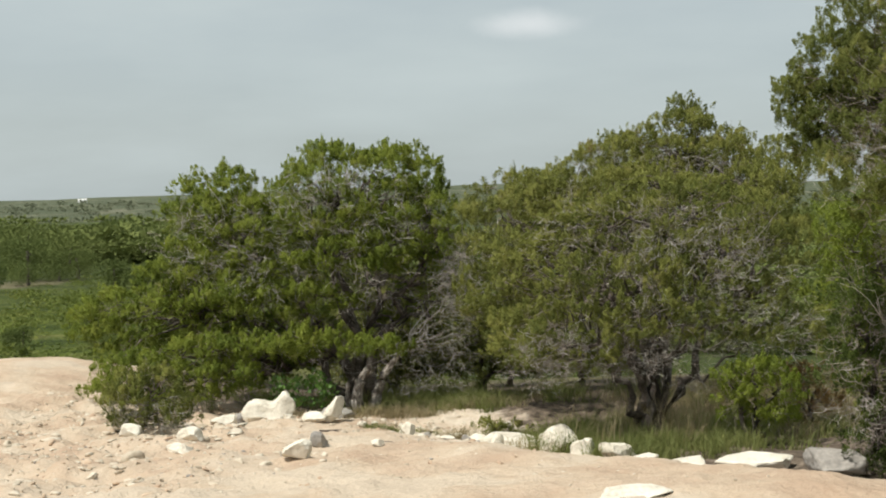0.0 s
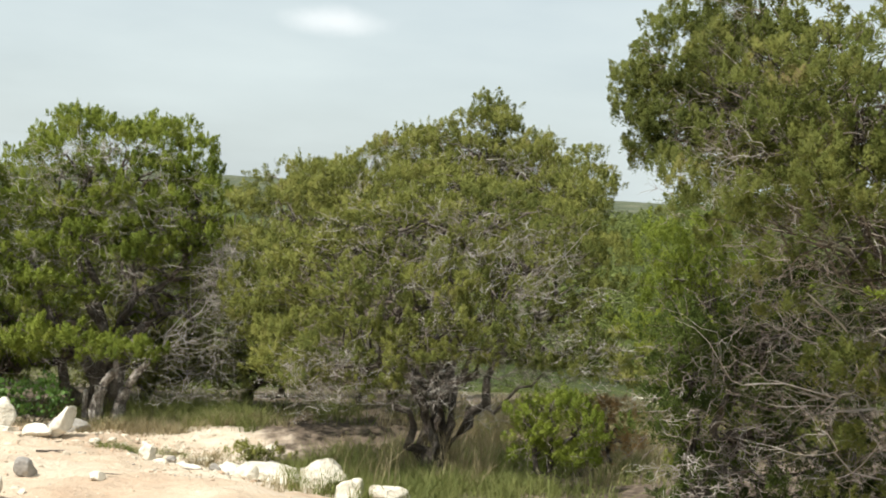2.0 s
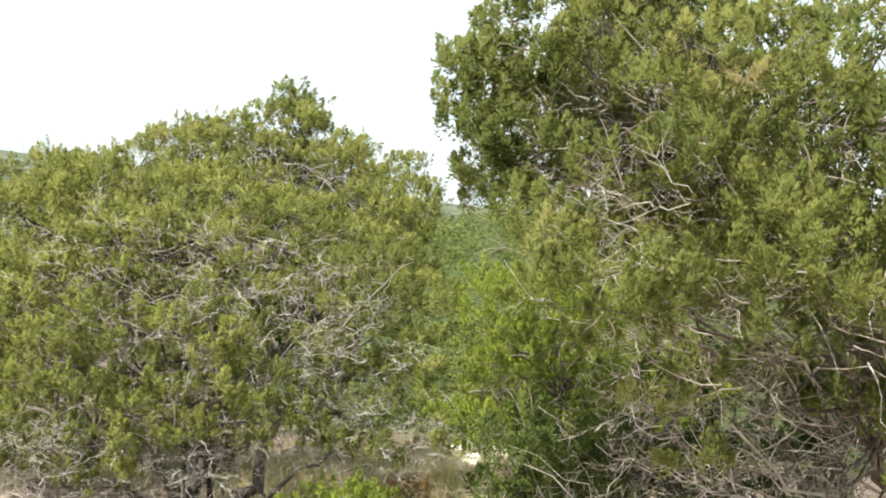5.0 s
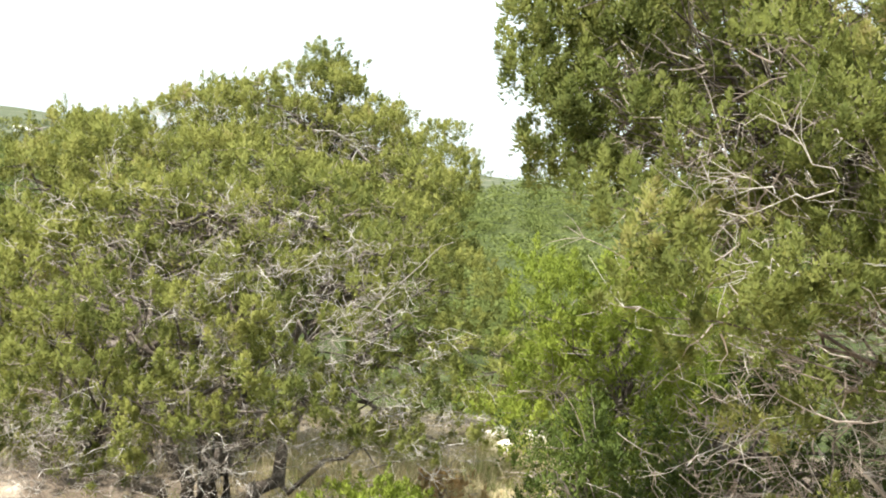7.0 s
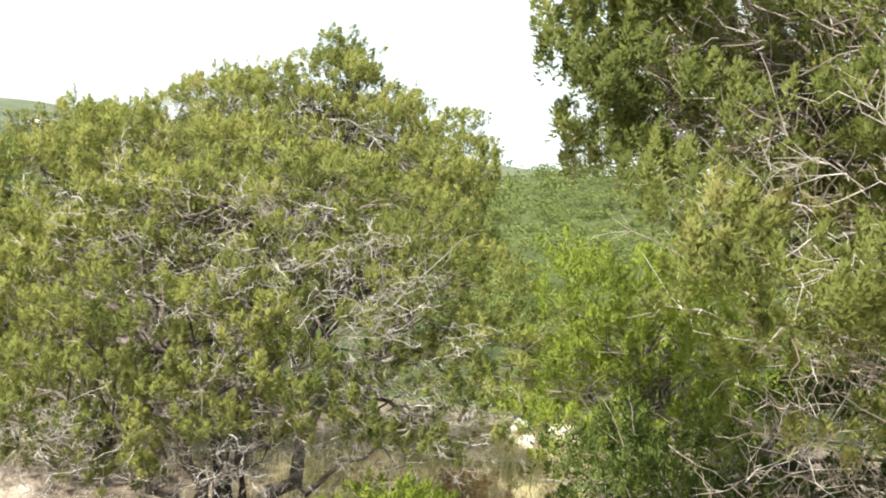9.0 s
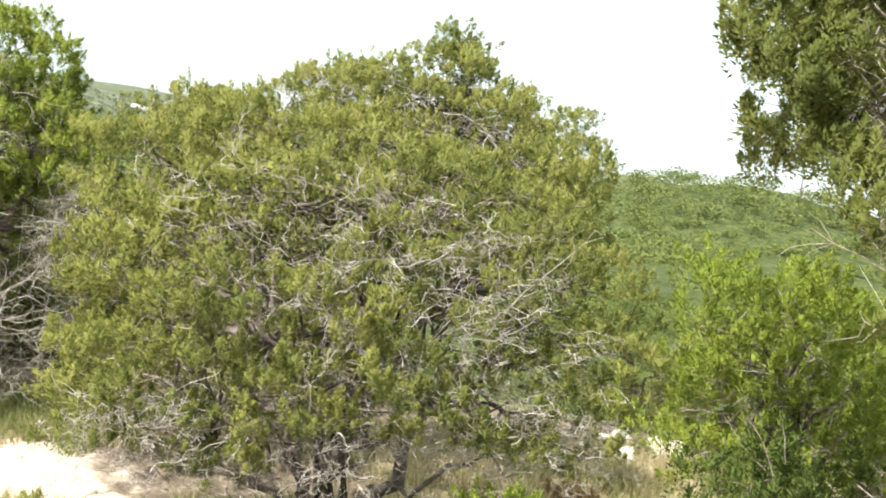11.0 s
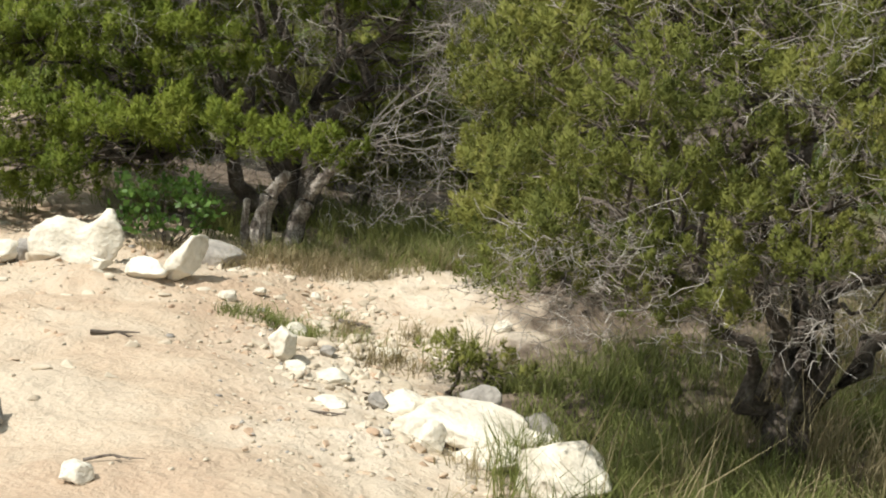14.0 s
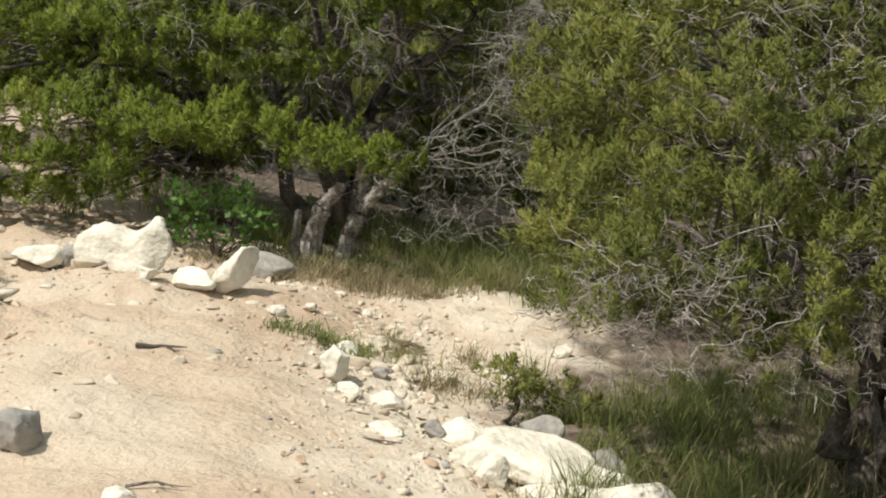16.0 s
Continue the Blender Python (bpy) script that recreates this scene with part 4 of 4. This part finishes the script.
stone(0.3, 11.35, 0.26, 0.2, 0.13, 71, "pale limestone piece of the broken ledge", turn=15, block=3.2)
stone(0.88, 11.32, 0.34, 0.24, 0.16, 72, "weathered grey limestone piece of the broken ledge", grey_stone, turn=-40, block=3.2)
stone(0.36, 11.05, 0.2, 0.15, 0.1, 73, "small white limestone piece of the broken ledge", turn=40, block=3.0)
stone(-0.12, 11.75, 0.2, 0.15, 0.11, 74, "low pale stone half sunk in the gravel", turn=-15, sink=0.03)
stone(-0.5, 12.6, 0.16, 0.12, 0.09, 75, "small pale stone in the gravel", turn=30)
stone(0.05, 12.45, 0.18, 0.13, 0.08, 76, "flat pale stone in the gravel", turn=-30, sink=0.02)
stone(-1.75, 13.0, 0.16, 0.12, 0.09, 77, "small white limestone piece before the boulder", turn=10)
stone(-0.95, 12.9, 0.13, 0.1, 0.08, 78, "small pale stone before the stump", turn=50)
stone(0.44, 10.85, 0.13, 0.09, 0.15, 34, "small white limestone block against the ledge")
stone(0.6, 11.7, 0.22, 0.18, 0.15, 35, "pale grey stone behind the ledge", grey_stone, turn=-30)
stone(0.98, 10.5, 0.36, 0.28, 0.31, 36, "rounded white limestone block in the grass")
stone(1.13, 10.0, 0.23, 0.2, 0.2, 37, "pointed white limestone block beside the track")
stone(1.38, 9.75, 0.32, 0.24, 0.16, 38, "white limestone block beside the track", turn=-20)
stone(1.55, 9.4, 0.24, 0.18, 0.1, 39, "low white limestone block beside the track")
stone(1.85, 9.2, 0.4, 0.3, 0.13, 40, "pale limestone block under the overhanging trees", turn=-30)
stone(2.3, 8.9, 0.55, 0.36, 0.13, 41, "long pale limestone block under the overhanging trees", turn=-25)
# pale limestone, greyed in colour for the shade under the trees
stone(2.7, 8.2, 0.4, 0.35, 0.22, 42, "limestone block under the trees with shade put into its grey colour", grey_stone)
stone(0.98, 6.15, 0.42, 0.34, 0.08, 43, "flat pale limestone slab in the track", sink=0.035)
stone(0.65, 13.3, 0.13, 0.1, 0.08, 44, "small white stone beneath the juniper")
stone(-0.84, 13.2, 0.08, 0.07, 0.06, 45, "small white stone in the dry grass")
stone(-0.55, 13.5, 0.07, 0.06, 0.06, 46, "small white stone in the dry grass")
stone(-1.13, 10.2, 0.16, 0.2, 0.16, 47, "pinkish grey stone on the track", grey_stone)
stone(-0.6, 9.75, 0.12, 0.1, 0.07, 48, "small pale stone on the track")
stone(-1.15, 8.75, 0.22, 0.18, 0.17, 49, "tilted pale stone on the track", lean=0.2)
stone(-2.3, 10.0, 0.24, 0.18, 0.1, 50, "flat pale stone in the rubble")
stone(-2.45, 11.1, 0.26, 0.2, 0.14, 51, "pale stone in the rubble beside the juniper")
stone(-3.2, 11.8, 0.22, 0.2, 0.16, 52, "pale stone at the foot of the juniper")
for k, (x, y, s) in enumerate([(4.75, 15.4, 0.17), (4.3, 15.0, 0.14), (5.2, 16.0, 0.18), (5.6, 16.6, 0.2), (5.9, 16.9, 0.26), (5.45, 15.6, 0.22), (6.1, 16.2, 0.3)]):
    stone(x, y, s * 1.3, s, s * 0.8, 60 + k, "white stone in the dry clearing", group="stones in the clearing")

# small stones of the rubble, too many to count
ico2 = bmesh.new()
bmesh.ops.create_icosphere(ico2, subdivisions=1, radius=1.0)
PEB_V, PEB_F = np.array([v.co[:] for v in ico2.verts]), np.array([[v.index for v in f.verts] for f in ico2.faces])
ico2.free()
ico3 = bmesh.new()
bmesh.ops.create_icosphere(ico3, subdivisions=2, radius=1.0)
CHIP_V, CHIP_F = np.array([v.co[:] for v in ico3.verts]), np.array([[v.index for v in f.verts] for f in ico3.faces])
ico3.free()


def chip():
    """A broken angular piece, cut flat on several sides."""
    v = CHIP_V.copy()
    for _ in range(8):
        nrm = unit(rng.normal(0, 1, 3))
        v -= np.maximum(0, v @ nrm - rng.uniform(0.25, 0.6))[:, None] * nrm
    return v


def pebbles(name, n, xs, ys, size, keep, mat, label, broken=False):
    pieces = []
    while len(pieces) < n:
        x, y = rng.uniform(*xs), rng.uniform(*ys)
        if rng.random() > keep(x, y):
            continue
        s = size * rng.uniform(0.35, 1.0) * (2.2 if rng.random() < 0.06 else 1)
        v = (chip() * 1.5 if broken else np.clip(PEB_V * rng.uniform(0.5, 1.5, (len(PEB_V), 1)), -0.75, 0.75)) * (s, s * rng.uniform(0.5, 0.9), s * rng.uniform(0.3, 0.65))
        c, q = np.cos(a := rng.uniform(0, 6.3)), np.sin(a)
        v = np.stack([v[:, 0] * c - v[:, 1] * q, v[:, 0] * q + v[:, 1] * c, v[:, 2]], 1)
        pieces.append((v + (x, y, ground_z(x, y) - 0.1 * s * broken), CHIP_F if broken else PEB_F))
    return tagged(new(name, mesh_of(name, *joined(pieces), mat)), label, "gravel", kind="stuff")


def on_track(x, y):
    p = x - np.interp(y, ROW_Y, ROW_X)
    return 0.0 if p > 0.25 else (0.5 + noise.noise(Vector((x, y, 1)) * 1.5)) * (0.15 + 0.85 * (p > -1.3) * (y > 10) + 0.75 * (x < -1.6) + 0.5 * (y > 12.2))


pebbles("gravel", 5600, (-5, 2.2), (6.2, 15.0), 0.016, on_track, gravel_stone, "scattered pale limestone gravel on the track")
pebbles("rubble", 1000, (-5, -0.9), (7.5, 15.5), 0.05, lambda x, y: 0.2 + 0.8 * (x < -2), gravel_stone, "loose pale rubble on the sloping track side", True)
pebbles("ledge_rubble", 620, (-1.3, 1.1), (10.8, 14.2), 0.042, lambda x, y: (0.5 + 1.3 * noise.noise(Vector((x, y, 4)) * 1.8)) * (1 - step(-0.1, 0.35, x - np.interp(y, ROW_Y, ROW_X) - 0.5 * step(12, 13, y))) * step(-1.1, -0.3, x - np.interp(y, ROW_Y, ROW_X)), gravel_stone, "broken pale limestone pieces along the track edge", True)
pebbles("clods", 900, (-4.5, 1.2), (7, 14.2), 0.03, lambda x, y: on_track(x, y) * (0.35 + 1.2 * max(0, noise.noise(Vector((x, y, 8)) * 1.1))), clod_earth, "crumbled pinkish earth clods on the track", True)
pebbles("dark_gravel", 420, (-4, 1.5), (7, 14.0), 0.02, on_track, grey_stone, "scattered brownish stone chips on the track")

# ---- sticks on the ground ----


def ground_stick(x, y, length, turn, r=0.012, name="fallen_stick", label="short dark fallen stick lying on the track"):
    z = ground_z(x, y)
    st = thing(name, (x, y, z), label, "stick", "sticks on the ground")
    a = radians(turn)
    w = np.array([math.cos(a), math.sin(a), 0.0])
    p, rad = sticks(np.array([[x, y, z + r * 1.3]]) - w * length / 2, w[None], np.array([length]), np.array([r]), 7, 0.15)
    fork, fr = sticks(p[:, 3], unit(w + np.array([0.1, -0.6, 0.1]))[None], np.array([length * 0.45]), np.array([r * 0.7]), 5, 0.2)
    p[..., 2] = np.maximum(p[..., 2], z + r)
    part("stem", mesh_of("stem", *tubes(p, rad, 6), bark, True), st)
    part("fork", mesh_of("fork", *tubes(fork, fr, 5), bark, True), st)


ground_stick(-1.18, 11.65, 0.22, 25)
ground_stick(-0.02, 10.95, 0.17, 8, 0.008)
ground_stick(-0.22, 13.05, 0.2, -10, 0.02, label="weathered short log lying in the gravel")
ground_stick(-0.55, 9.95, 0.2, 20, 0.006)

# ---- grass ----


def blades_at(p, height_, spread, width):
    n = len(p)
    lean = rng.normal(0, spread, (n, 2))
    h = height_ * rng.uniform(0.5, 1.25, n)
    w = width * rng.uniform(0.7, 1.3, n)
    side = unit(np.concatenate([rng.normal(0, 1, (n, 2)), np.zeros((n, 1))], 1))
    rows = []
    for t, k in ((0, 1.0), (0.5, 0.8), (1, 0.08)):
        c = p + np.stack([lean[:, 0] * h * t * t, lean[:, 1] * h * t * t, h * t * (1 - 0.25 * t * np.hypot(lean[:, 0], lean[:, 1]).clip(0, 1))], 1)
        rows += [c - side * (w * k)[:, None], c + side * (w * k)[:, None]]
    v = np.stack(rows, 1).reshape(-1, 3)
    i = np.arange(n)[:, None] * 6
    f = np.concatenate([i + (0, 1, 3, 2), i + (2, 3, 5, 4)], 1).reshape(-1, 4)
    return v, f


def grass(name, zones, mat, label):
    pieces = []
    for x, y, rx, ry, count, h, spread in zones:
        tufts = max(3, count // 45)
        c = np.stack([rng.normal(x, rx, tufts), rng.normal(y, ry, tufts)], 1)
        p = np.repeat(c, count // tufts, axis=0) + rng.normal(0, 0.055, (tufts * (count // tufts), 2))
        z = np.array([ground_z(a, b) for a, b in p]) - 0.01
        pieces.append(blades_at(np.column_stack([p, z]), h, spread, 0.0028))
    return tagged(new(name, mesh_of(name, *joined(pieces), mat)), label, "grass", kind="stuff")


grass("green_grass", [(-0.75, 14.4, 0.4, 0.12, 1400, 0.16, 0.5), (0.2, 14.6, 0.35, 0.2, 1200, 0.2, 0.5), (0.9, 10.95, 0.08, 0.15, 350, 0.26, 0.35), (1.25, 10.6, 0.15, 0.25, 900, 0.24, 0.5),
                      (1.6, 11.0, 0.35, 0.45, 2600, 0.24, 0.5), (2.1, 10.3, 0.4, 0.4, 2600, 0.2, 0.5), (1.6, 10.2, 0.3, 0.3, 1500, 0.22, 0.5), (3.2, 11.6, 0.6, 0.6, 2200, 0.2, 0.5), (3.9, 13.5, 0.7, 0.8, 3000, 0.2, 0.5),
                      (0.5, 15.4, 1.2, 0.5, 3600, 0.3, 0.5), (-1.6, 15.9, 1.0, 0.5, 2200, 0.3, 0.5), (0.2, 14.5, 0.5, 0.2, 1200, 0.2, 0.5), (-0.3, 12.75, 0.15, 0.15, 300, 0.1, 0.6), (0.75, 12.1, 0.15, 0.15, 400, 0.14, 0.5), (1.1, 12.2, 0.3, 0.3, 900, 0.16, 0.5), (1.9, 12.7, 0.5, 0.35, 2000, 0.24, 0.5), (2.7, 11.9, 0.4, 0.5, 1800, 0.22, 0.5), (-0.65, 12.6, 0.12, 0.12, 500, 0.09, 0.6)],
      green_grass, "tufts of green grass in the shade")
grass("dry_grass", [(-0.8, 14.1, 0.4, 0.12, 2200, 0.14, 0.55), (0.1, 14.5, 0.5, 0.2, 2400, 0.16, 0.55), (1.3, 10.7, 0.4, 0.3, 900, 0.16, 0.5), (1.6, 11.0, 0.3, 0.35, 90, 0.45, 0.3), (1.3, 10.3, 0.15, 0.2, 60, 0.5, 0.3),
                    (3.7, 13.4, 0.8, 0.9, 7500, 0.24, 0.5), (4.7, 15.2, 0.9, 1.0, 11000, 0.2, 0.5), (0.0, 13.0, 0.1, 0.1, 220, 0.12, 0.5), (0.15, 12.3, 0.08, 0.1, 200, 0.14, 0.5), (2.2, 10.6, 0.3, 0.3, 250, 0.3, 0.45),
                    (1.9, 11.3, 0.2, 0.15, 400, 0.5, 0.3)], dry_grass, "tufts of dry straw-coloured grass")

# leafy plant behind the boulder
plant = thing("leafy_plant", (-1.75, 14.2, ground_z(-1.75, 14.2)), "low broad-leaved green plant behind the white boulder", "plant")
pc = pads_in([(-1.75, 14.2, -0.02, 0.42, 0.22, 0.2, 16)], 0.12)
part("leaves", mesh_of("leaves", *foliage(pc, np.full(len(pc), 0.13), 220, 5, 0.06, 0.055, 0.8, 0.36, True), broad_leaf), plant)
foot = np.array([-1.75, 14.2, ground_z(-1.75, 14.2) - 0.03])
for q in pc:
    part("stem", mesh_of("stem", *tubes(*sticks(foot[None], unit(q - foot)[None], np.array([np.linalg.norm(q - foot)]), np.array([0.006])), 4), bark), plant)

# ---- the valley ----


def bush_mesh(seed, lobes, leaves, leaf_size):
    """A mounded scrub crown of loose sprays over several uneven lobes."""
    r = np.random.default_rng(seed)
    at = np.stack([r.normal(0, 0.4, lobes), r.normal(0, 0.4, lobes), r.uniform(-0.1, 0.4, lobes)], 1)
    size = r.uniform(0.35, 0.65, lobes)
    pick = r.integers(0, lobes, leaves)
    u = unit(r.normal(0, 1, (leaves, 3)) + (0, 0, 0.35))
    p = at[pick] + u * (size[pick] * r.uniform(0.7, 1.05, leaves))[:, None] * (1, 1, 0.85)
    way = unit(u + r.normal(0, 0.6, u.shape) + (0, 0, 0.4))
    side = unit(np.cross(way, r.normal(0, 1, way.shape)))
    ln = leaf_size * r.uniform(0.6, 1.4, leaves)
    w = side * (ln * 0.4)[:, None]
    v = np.stack([p - w, p + w, p + way * ln[:, None]], 1)
    return v.reshape(-1, 3), np.arange(leaves * 3).reshape(-1, 3)


near_bushes = [bush_mesh(s, n, q, z) for s, n, q, z in ((0, 9, 3600, 0.06), (1, 9, 3600, 0.06), (2, 11, 4200, 0.045), (3, 11, 4200, 0.045))]
near_meshes = [mesh_of("shrub_crown", v, f, far_leaf) for v, f in near_bushes]
r2 = np.random.default_rng(21)
bush_trunk = mesh_of("shrub_trunk", *tubes(np.array([[[0, 0, -0.6], [0.03, 0, 0.0], [0, 0.05, 0.5]]]), np.array([[0.1, 0.07, 0.03]]), 6), bark)
spots = []
while len(spots) < 200:
    d = 24 + 115 * r2.random() ** 1.1
    a = radians(r2.uniform(-26, -2) if r2.random() < 0.6 else r2.uniform(-2, 32))
    x, y = d * math.sin(a), d * math.cos(a)
    if noise.noise(Vector((x, y, 9)) * 0.06) > -0.05 and all(math.hypot(x - p, y - q) > 1.1 for p, q, _ in spots):
        spots.append((x, y, (0.35 + 1.1 * step(30, 80, d)) * r2.uniform(0.6, 1.35) * (1 + r2.random() ** 3 * 0.9)))
spots.sort(key=lambda q: math.hypot(q[0], q[1]))
spots = [q for k in range(4) for q in (spots[:60] if k < 2 else spots[60:])[k % 2::2]]
proto = []
for k in range(4):
    t = thing("shrub", (0, 0, -500), "dense green scrub juniper on the valley slope", "shrub", "scrub on the valley slope")
    part("trunk", bush_trunk, t)
    part("crown", near_meshes[k], t)
    for c in t.children:
        c.matrix_parent_inverse = Matrix.Identity(4)
    proto.append(t)
starts = [0, 30, 60, 140]
for k, (x, y, s) in enumerate(spots):
    which = sum(k >= q for q in starts) - 1
    m = Matrix.LocRotScale((x, y, float(height(x, y)) + 0.3 * s), Euler((0, 0, r2.uniform(0, 6.3))), None)
    if k in starts:
        ob = proto[which]
        ob.matrix_basis = m
    else:
        ob = copy_thing(proto[which], m)
    ob.scale = (s, s, s * r2.uniform(0.75, 1.1))

low_proto = [bush_mesh(30 + s, 4, 60, 0.16) for s in range(5)]
low_pieces = []
while len(low_pieces) < 1500:
    d, a = 19 + 60 * r2.random(), radians(r2.uniform(-27, 0))
    x, y = d * math.sin(a), d * math.cos(a)
    if noise.noise(Vector((x, y, 2)) * 0.15) > -0.1 and math.hypot((x + 20.5) / 2.6, (y - 57) / 5.0) > 1:
        s = r2.uniform(0.18, 0.55)
        v, f = low_proto[r2.integers(5)]
        low_pieces.append((v * (s * r2.uniform(0.9, 1.6), s, s * r2.uniform(0.5, 0.8)) + (x, y, float(height(x, y)) + 0.05), f))
tagged(new("low_scrub", mesh_of("low_scrub", *joined(low_pieces), fresh_scrub)), "low bright green scrub over the near slope", "scrub", kind="stuff")
far_proto = [bush_mesh(40 + s, 7, 400, 0.11) for s in range(6)]
hill_proto = [bush_mesh(70 + s, 6, 240, 0.1) for s in range(5)]
middle_proto = [bush_mesh(50 + s, 5, 110, 0.19) for s in range(6)]
farther_proto = [bush_mesh(60 + s, 3, 34, 0.42) for s in range(6)]
pieces, ridge_pieces = [], []
for _ in range(6200):
    on_hill = r2.random() < 0.14
    if on_hill:
        x, y = r2.uniform(60, 270), r2.uniform(215, 400)
        d = math.hypot(x, y)
    else:
        d = 85 + 1500 * r2.random() ** 2.4
        a = radians(r2.uniform(-27, 34))
        x, y = d * math.sin(a), d * math.cos(a)
    if noise.noise(Vector((x, y, 5)) * 0.02) < (0.05 if d < 175 else -0.3):
        continue
    s = r2.uniform(0.9, 2.4) * (1 + d / 900) * (1.45 if r2.random() < 0.15 else 1.0) * (1.7 if on_hill else 1.0)
    v, f = (hill_proto[:5] + hill_proto[:1] if on_hill else far_proto if d < 175 else middle_proto if d < 420 else farther_proto)[r2.integers(6)]
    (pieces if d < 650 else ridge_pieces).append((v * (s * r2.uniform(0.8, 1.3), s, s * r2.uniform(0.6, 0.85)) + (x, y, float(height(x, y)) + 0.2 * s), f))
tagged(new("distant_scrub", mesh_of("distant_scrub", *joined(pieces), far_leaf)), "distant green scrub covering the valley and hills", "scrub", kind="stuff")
tagged(new("ridge_scrub", mesh_of("ridge_scrub", *joined(ridge_pieces), haze_ridge_leaf)), "scrub on the farthest ridges, distance haze put into its grey-green colour", "scrub", kind="stuff")


def far_house(x, y, w, d, h):
    z = float(height(x, y))
    hs = thing("house", (x, y, z), "small distant white house on the ridge", "house", "white houses on the ridge")
    bm = bmesh.new()
    bmesh.ops.create_cube(bm, size=1, matrix=Matrix.LocRotScale((x, y, z + h / 2), None, (w, d, h + 2)))
    me = bpy.data.meshes.new("wall")
    bm.to_mesh(me)
    bm.free()
    me.materials.append(white_wall)
    part("wall", me, hs)
    bm = bmesh.new()
    vs = [bm.verts.new(q) for q in ((x - w / 2, y - d / 2, z + h + 1), (x + w / 2, y - d / 2, z + h + 1), (x + w / 2, y + d / 2, z + h + 1), (x - w / 2, y + d / 2, z + h + 1), (x - w / 2, y, z + h + 3), (x + w / 2, y, z + h + 3))]
    for q in ((0, 1, 5, 4), (2, 3, 4, 5), (1, 2, 5), (3, 0, 4), (3, 2, 1, 0)):
        bm.faces.new([vs[i] for i in q])
    me = bpy.data.meshes.new("roof")
    bm.to_mesh(me)
    bm.free()
    me.materials.append(white_wall)
    part("roof", me, hs)


far_house(-620, 2020, 14, 9, 5)
far_house(-56, 1118, 12, 8, 4)
far_house(-48, 1121, 7, 7, 3)
